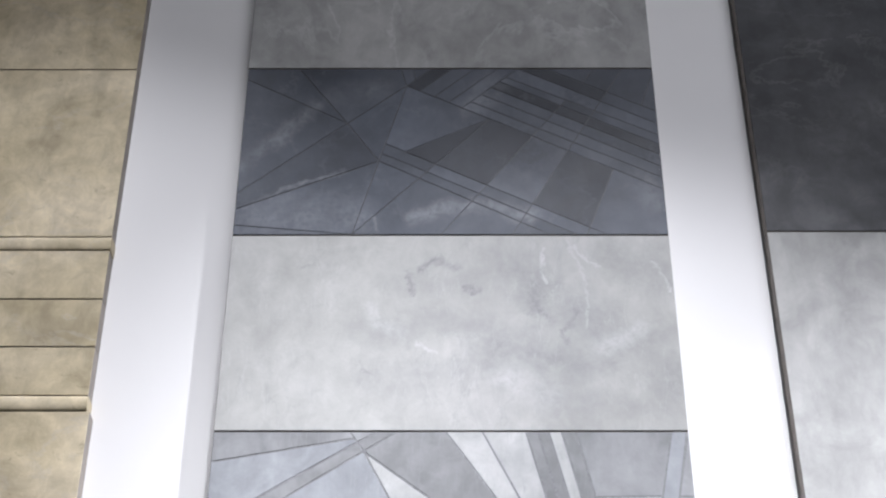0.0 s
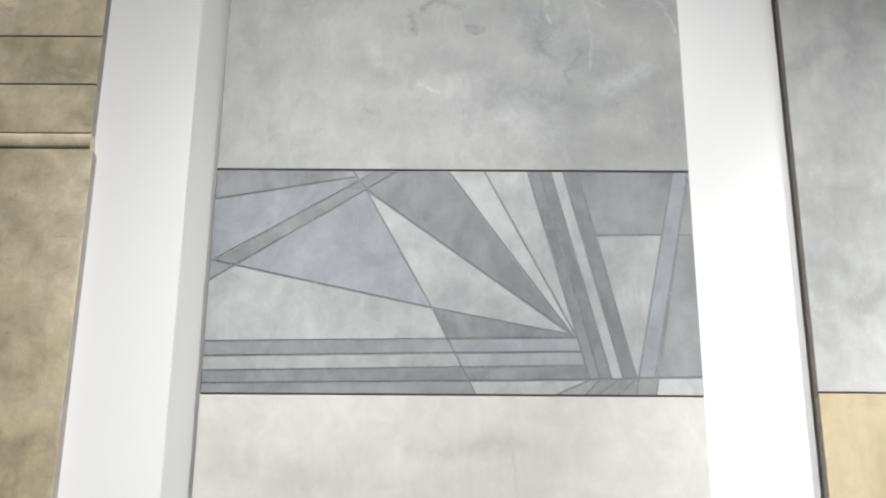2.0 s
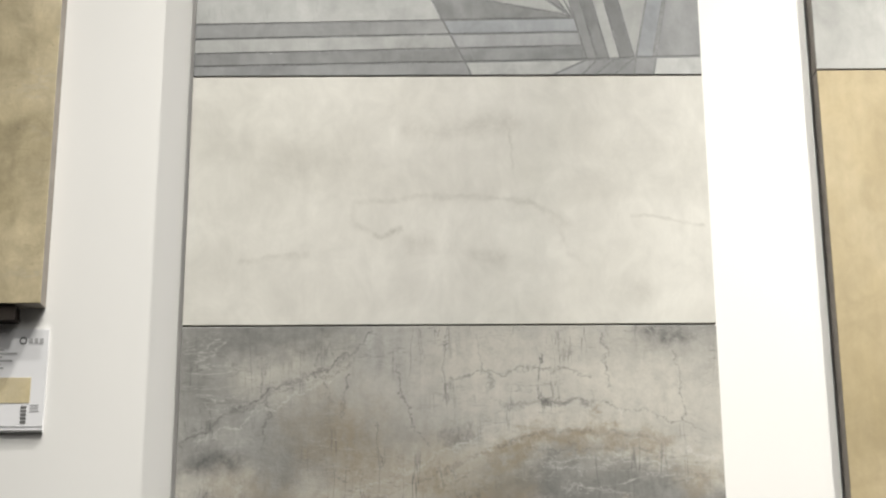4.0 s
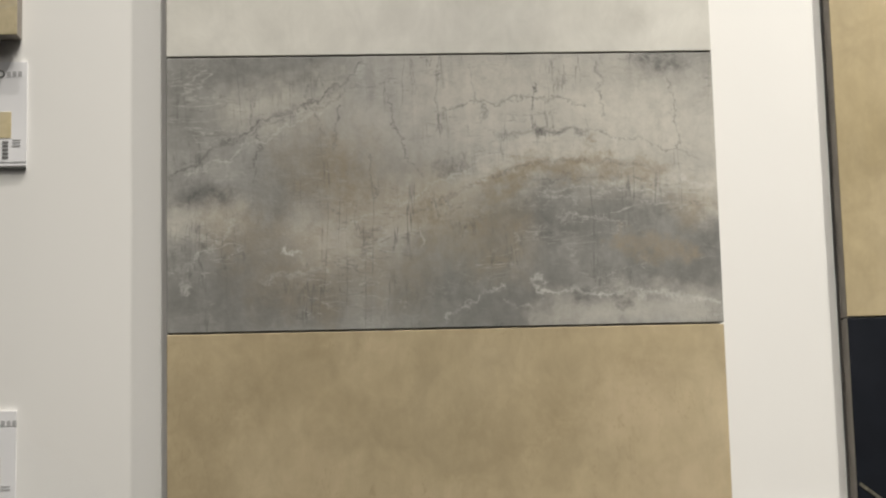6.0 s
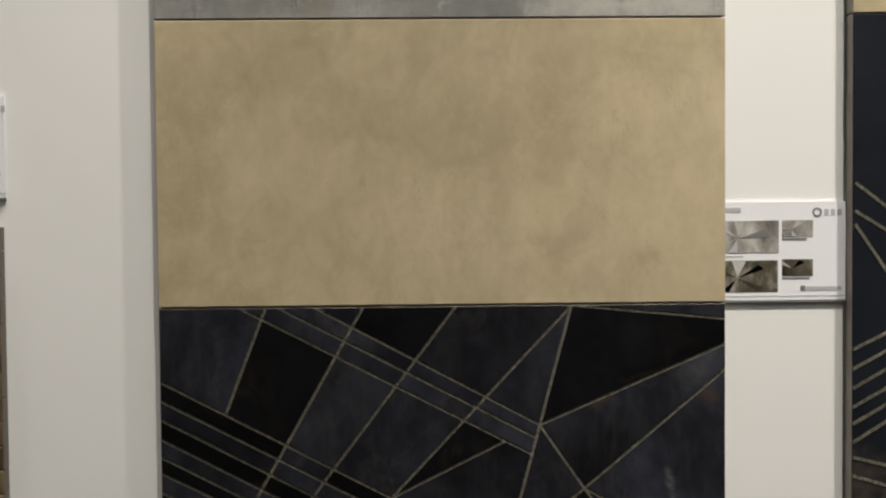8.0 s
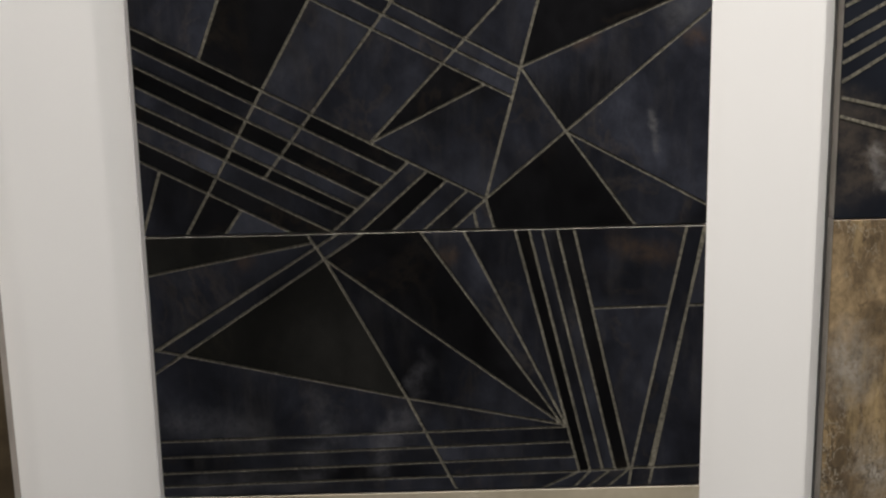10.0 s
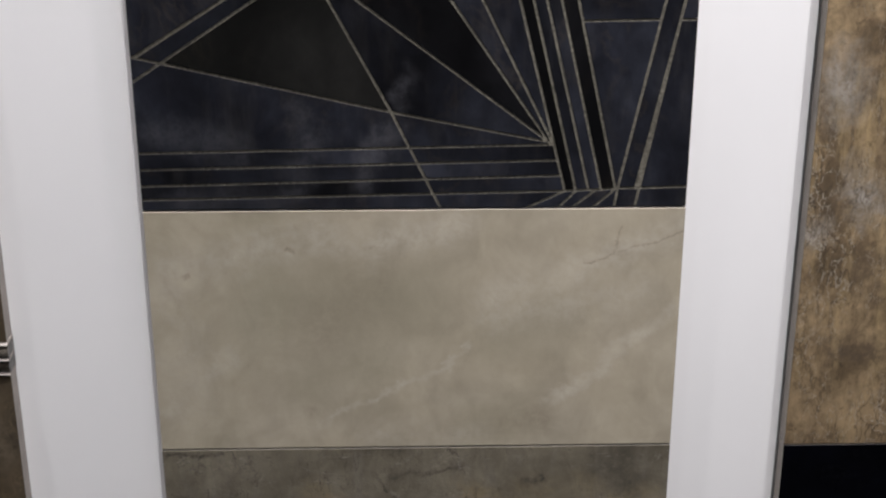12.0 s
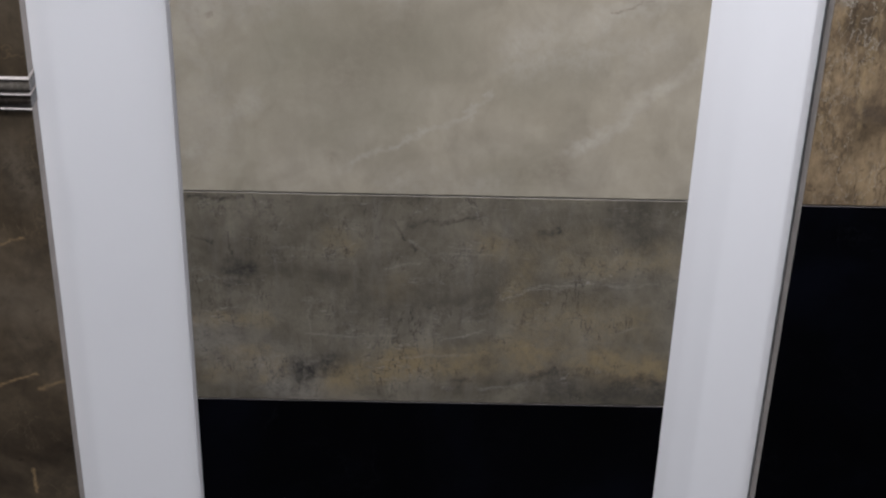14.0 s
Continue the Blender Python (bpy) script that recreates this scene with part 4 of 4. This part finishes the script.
def slanted_decor():
    base = tile(right_panel, RX, RX + W, 1.261, 1.864, "navy_decor", "large navy black tile crossed by champagne lines", "decor_tile")
    for x0, z0, x1, z1 in ((0.737, 1.508, 0.776, 1.527), (0.737, 1.487, 0.776, 1.508), (0.737, 1.466, 0.777, 1.489), (0.737, 1.446, 0.778, 1.469),
                           (0.737, 1.428, 0.779, 1.452), (0.737, 1.408, 0.779, 1.434), (0.737, 1.392, 0.782, 1.381), (0.737, 1.372, 0.782, 1.359),
                           (0.739, 1.686, 0.774, 1.659), (0.739, 1.656, 0.773, 1.635), (0.739, 1.642, 0.772, 1.593)):
        a, b = Vector((x0, z0)), Vector((x1, z1))
        b = a + (b - a) * 5.0
        d = (b - a).normalized()
        nrm = Vector((-d.y, d.x)) * 0.0017
        bm = bmesh.new()
        rings = [[bm.verts.new((p.x - RX - W / 2, y, p.y - (1.261 + 1.864) / 2)) for p in (a - nrm, b - nrm, b + nrm, a + nrm)] for y in (-0.0007, 0.0003)]
        bm.faces.new(rings[0])
        for i in range(4):
            bm.faces.new((rings[0][i - 1], rings[0][i], rings[1][i], rings[1][i - 1]))
        part("inlay_line", bm, M["gold_line"], base)


slanted_decor()

# ---- the left column ----
LX0, LX1 = -0.767, -0.166
for z0, z1, mat, text in ((3.371, 3.672, "sand", "sand beige travertine-look tile"), (3.068, 3.369, "sand", "sand beige travertine-look tile"),
                          (2.967, 3.044, "sand", "narrow sand beige tile strip"), (2.893, 2.965, "sand", "narrow sand beige tile strip"),
                          (2.820, 2.891, "sand", "narrow sand beige tile strip"), (2.192, 2.796, "sand", "large sand beige travertine-look tile"),
                          (0.797, 1.318, "umber", "dark umber marble-look tile"), (0.050, 0.755, "umber_veined", "dark umber marble-look tile with ochre veins")):
    tile(left_panel, LX0, -0.161 if z0 == 2.192 else LX1, z0, z1, mat, text)


def pencil_trim(z0, z1, material, label, depth=0.002):
    """A half-round trim, a little prouder than the tiles."""
    bm = bmesh.new()
    n, r = 8, (z1 - z0) / 2
    rows = []
    for x in (LX0, LX1 + 0.001):
        ring = [bm.verts.new((x, 0.024, z0)), bm.verts.new((x, 0.0, z0))]
        ring += [bm.verts.new((x, -depth * math.sin(math.pi * i / n), z0 + r - r * math.cos(math.pi * i / n))) for i in range(1, n)]
        ring += [bm.verts.new((x, 0.0, z1)), bm.verts.new((x, 0.024, z1))]
        rows.append(ring)
    for i in range(len(rows[0])):
        bm.faces.new((rows[0][i - 1], rows[0][i], rows[1][i], rows[1][i - 1]))
    bm.faces.new(rows[0])
    bm.faces.new(rows[1])
    return part("pencil_trim", bm, M[material], left_panel, label)


pencil_trim(3.046, 3.066, "sand", "rounded beige pencil trim")
pencil_trim(2.798, 2.818, "sand", "rounded beige pencil trim")
pencil_trim(0.7785, 0.793, "glass", "dark glass border strip", 0.005)
pencil_trim(0.7595, 0.774, "glass", "dark glass border strip", 0.005)
for z in (0.7938, 0.7745, 0.7565):
    pencil_trim(z, z + 0.0028, "pale_body", "thin pale edge of the glass border", 0.005)

# dark battens that carry the large beige tile
bm = bmesh.new()
box(bm, -0.70, -0.190, 0.004, 0.0245, 2.174, 2.190)
part("batten", bm, M["dark_wood"], left_panel, "dark wooden batten under the beige tile")

# brown mosaic of small chips
chip = None
for r in range(12):
    for c in range(8):
        if chip is None:
            bm = slab(0.0250, 0.0250, 0.0225, 0.0015)
            chip = part("mosaic_chip", bm, [M["mosaic"], M["body"]], left_panel)
            ob = chip
        else:
            ob = new("mosaic_chip", chip.data)
            ob.parent = left_panel
        ob.location = (LX1 - 0.0125 - 0.0257 * c, 0.002, 1.634 - 0.0257 * r)


grout(main_panel, 0.0, W, 0.055, 3.67)
grout(right_panel, RX, RX + W, 0.05, 3.67)
grout(left_panel, LX0, LX1, 2.80, 3.67, "pale_grout", "sand-coloured grout bed between the tiles", 0.003)
grout(left_panel, LX0, LX1, 0.05, 1.64)

# ---- sample cards ----
def card_piece(name, x0, x1, z0, z1, material, parent, label="", lift=0.0004):
    bm = bmesh.new()
    box(bm, x0, x1, -lift, 0.0002, z0, z1)
    return part(name, bm, M[material], parent, label)


def sample_card(x0, z0, w, h, label):
    """A printed card in a thin clear holder, lying on the white board; its origin is the lower left corner."""
    bm = bmesh.new()
    box(bm, 0, w, 0.0, 0.0028, 0, h)
    ob = mesh_object("sample_card", bm, M["paper"])
    ob.location = (x0, BOARD - 0.003, z0)
    tagged(ob, label, "sample card", "sample cards")
    card_piece("holder_edge", 0, w, 0.0, 0.0022, "ink", ob, "dark lower edge of the holder", 0.0012)
    card_piece("holder_edge", 0, w, 0.006, 0.0068, "pale_ink", ob)
    return ob


def bars(card, x0, x1, z, count, step, height, material, name="printed_line", seed=1):
    rng = random.Random(seed)
    for i in range(count):
        card_piece(name, x0, x0 + (x1 - x0) * (0.75 + 0.25 * rng.random()), z - i * step, z - i * step + height, material, card)


gem = sample_card(0.585, 1.558, 0.1500, 0.108, "white printed card with four photographs beside the tan tile")
card_piece("photograph", 0.012, 0.0775, 0.053, 0.088, "photo_light", gem, "small printed photograph of a pale interior")
card_piece("photograph", 0.012, 0.0765, 0.011, 0.045, "photo_dark", gem, "small printed photograph of a dark interior")
card_piece("photograph", 0.081, 0.1145, 0.070, 0.088, "photo_light", gem, "small printed photograph of a pale interior")
card_piece("photograph", 0.081, 0.1145, 0.028, 0.046, "photo_dark", gem, "small printed photograph of a dark interior")


def fan_shapes(card, x0, x1, z0, z1, tones, seed):
    """The faceted motif shown in a small photograph: thin triangles that meet at one point."""
    rng = random.Random(seed)
    ax, az = x0 + (x1 - x0) * 0.32, z0 + (z1 - z0) * 0.45
    for i, tone in enumerate(tones):
        a = 2 * math.pi * (i + rng.random() * 0.4) / len(tones)
        b = a + 0.25 + 0.25 * rng.random()
        bm = bmesh.new()
        vs = []
        for ang, k in ((a, 0.05), (a, 1.0), (b, 1.0)):
            x = min(x1 - 0.0004, max(x0 + 0.0004, ax + k * math.cos(ang) * (x1 - x0) * 0.5))
            z = min(z1 - 0.0004, max(z0 + 0.0004, az + k * math.sin(ang) * (z1 - z0) * 0.6))
            vs.append((x, z))
        front = [bm.verts.new((x, -0.0007, z)) for x, z in vs]
        back = [bm.verts.new((x, -0.0003, z)) for x, z in vs]
        bm.faces.new(front)
        for k in range(3):
            bm.faces.new((front[k - 1], front[k], back[k], back[k - 1]))
        part("printed_shape", bm, M[tone], card)


fan_shapes(gem, 0.012, 0.0775, 0.053, 0.088, ("ink", "photo_light", "pale_ink", "photo_light", "pale_ink", "photo_light"), 21)
fan_shapes(gem, 0.012, 0.0765, 0.011, 0.045, ("navy", "photo_light", "dark_wood", "navy", "dark_wood"), 22)
fan_shapes(gem, 0.081, 0.1145, 0.070, 0.088, ("pale_ink", "photo_light", "pale_ink"), 23)
fan_shapes(gem, 0.081, 0.1145, 0.028, 0.046, ("navy", "pale_ink", "dark_wood"), 24)
bars(gem, 0.012, 0.042, 0.097, 1, 0.003, 0.005, "pale_ink", "printed_title", 3)
bars(gem, 0.081, 0.114, 0.0665, 1, 0.003, 0.0022, "ink", seed=4)
bars(gem, 0.081, 0.114, 0.0245, 1, 0.003, 0.0022, "ink", seed=5)
bars(gem, 0.016, 0.040, 0.0485, 1, 0.003, 0.0018, "pale_ink", seed=6)
card_piece("printed_bar", 0.106, 0.1455, 0.012, 0.0165, "pale_ink", gem)
card_piece("printed_mark", 0.101, 0.106, 0.0115, 0.0175, "ink", gem)


def logo(card, x, z, s):
    """A plain ring and a row of short bars in place of the maker's mark."""
    bm = bmesh.new()
    n = 20
    outer = [(math.cos(2 * math.pi * i / n), math.sin(2 * math.pi * i / n)) for i in range(n)]
    rings = [[bm.verts.new((x + r * c, y, z + r * d)) for c, d in outer] for r, y in ((s, 0.0), (s, -0.0004), (s * 0.62, -0.0004), (s * 0.62, 0.0))]
    for r0, r1 in zip(rings, rings[1:]):
        for i in range(n):
            bm.faces.new((r0[i - 1], r0[i], r1[i], r1[i - 1]))
    part("printed_logo", bm, M["ink"], card, "plain dark grey ring")
    for i in range(3):
        card_piece("printed_bar", x + s * (1.5 + i * 1.35), x + s * (2.4 + i * 1.35), z - s * 0.7, z + s * 0.6, "pale_ink", card)


logo(gem, 0.119, 0.0965, 0.0052)

upper = sample_card(-0.300, 2.049, 0.1455, 0.118, "white printed card with a tan swatch below the beige tile")
logo(upper, 0.117, 0.1045, 0.0045)
bars(upper, 0.02, 0.075, 0.105, 1, 0.003, 0.005, "pale_ink", "printed_title", 7)
bars(upper, 0.03, 0.112, 0.093, 6, 0.0042, 0.002, "pale_ink", seed=8)
card_piece("swatch", 0.02, 0.129, 0.033, 0.062, "photo_tan", upper, "printed tan tile swatch")
bars(upper, 0.03, 0.095, 0.028, 5, 0.0042, 0.0018, "pale_ink", seed=9)
for i in range(5):
    card_piece("printed_mark", 0.1195, 0.126, 0.0265 - i * 0.0042, 0.0295 - i * 0.0042, "ink", upper)
bars(upper, 0.130, 0.1405, 0.030, 3, 0.0032, 0.0012, "pale_ink", seed=10)

lower = sample_card(-0.310, 1.676, 0.1475, 0.109, "white printed card with a tan swatch above the brown mosaic")
logo(lower, 0.125, 0.0965, 0.0045)
card_piece("swatch", 0.02, 0.131, 0.030, 0.060, "photo_tan", lower, "printed tan tile swatch")
bars(lower, 0.03, 0.095, 0.026, 4, 0.0042, 0.0018, "pale_ink", seed=11)
for i in range(4):
    card_piece("printed_mark", 0.1215, 0.128, 0.0245 - i * 0.0046, 0.0275 - i * 0.0046, "ink", lower)
bars(lower, 0.133, 0.1435, 0.029, 2, 0.0032, 0.0012, "pale_ink", seed=12)
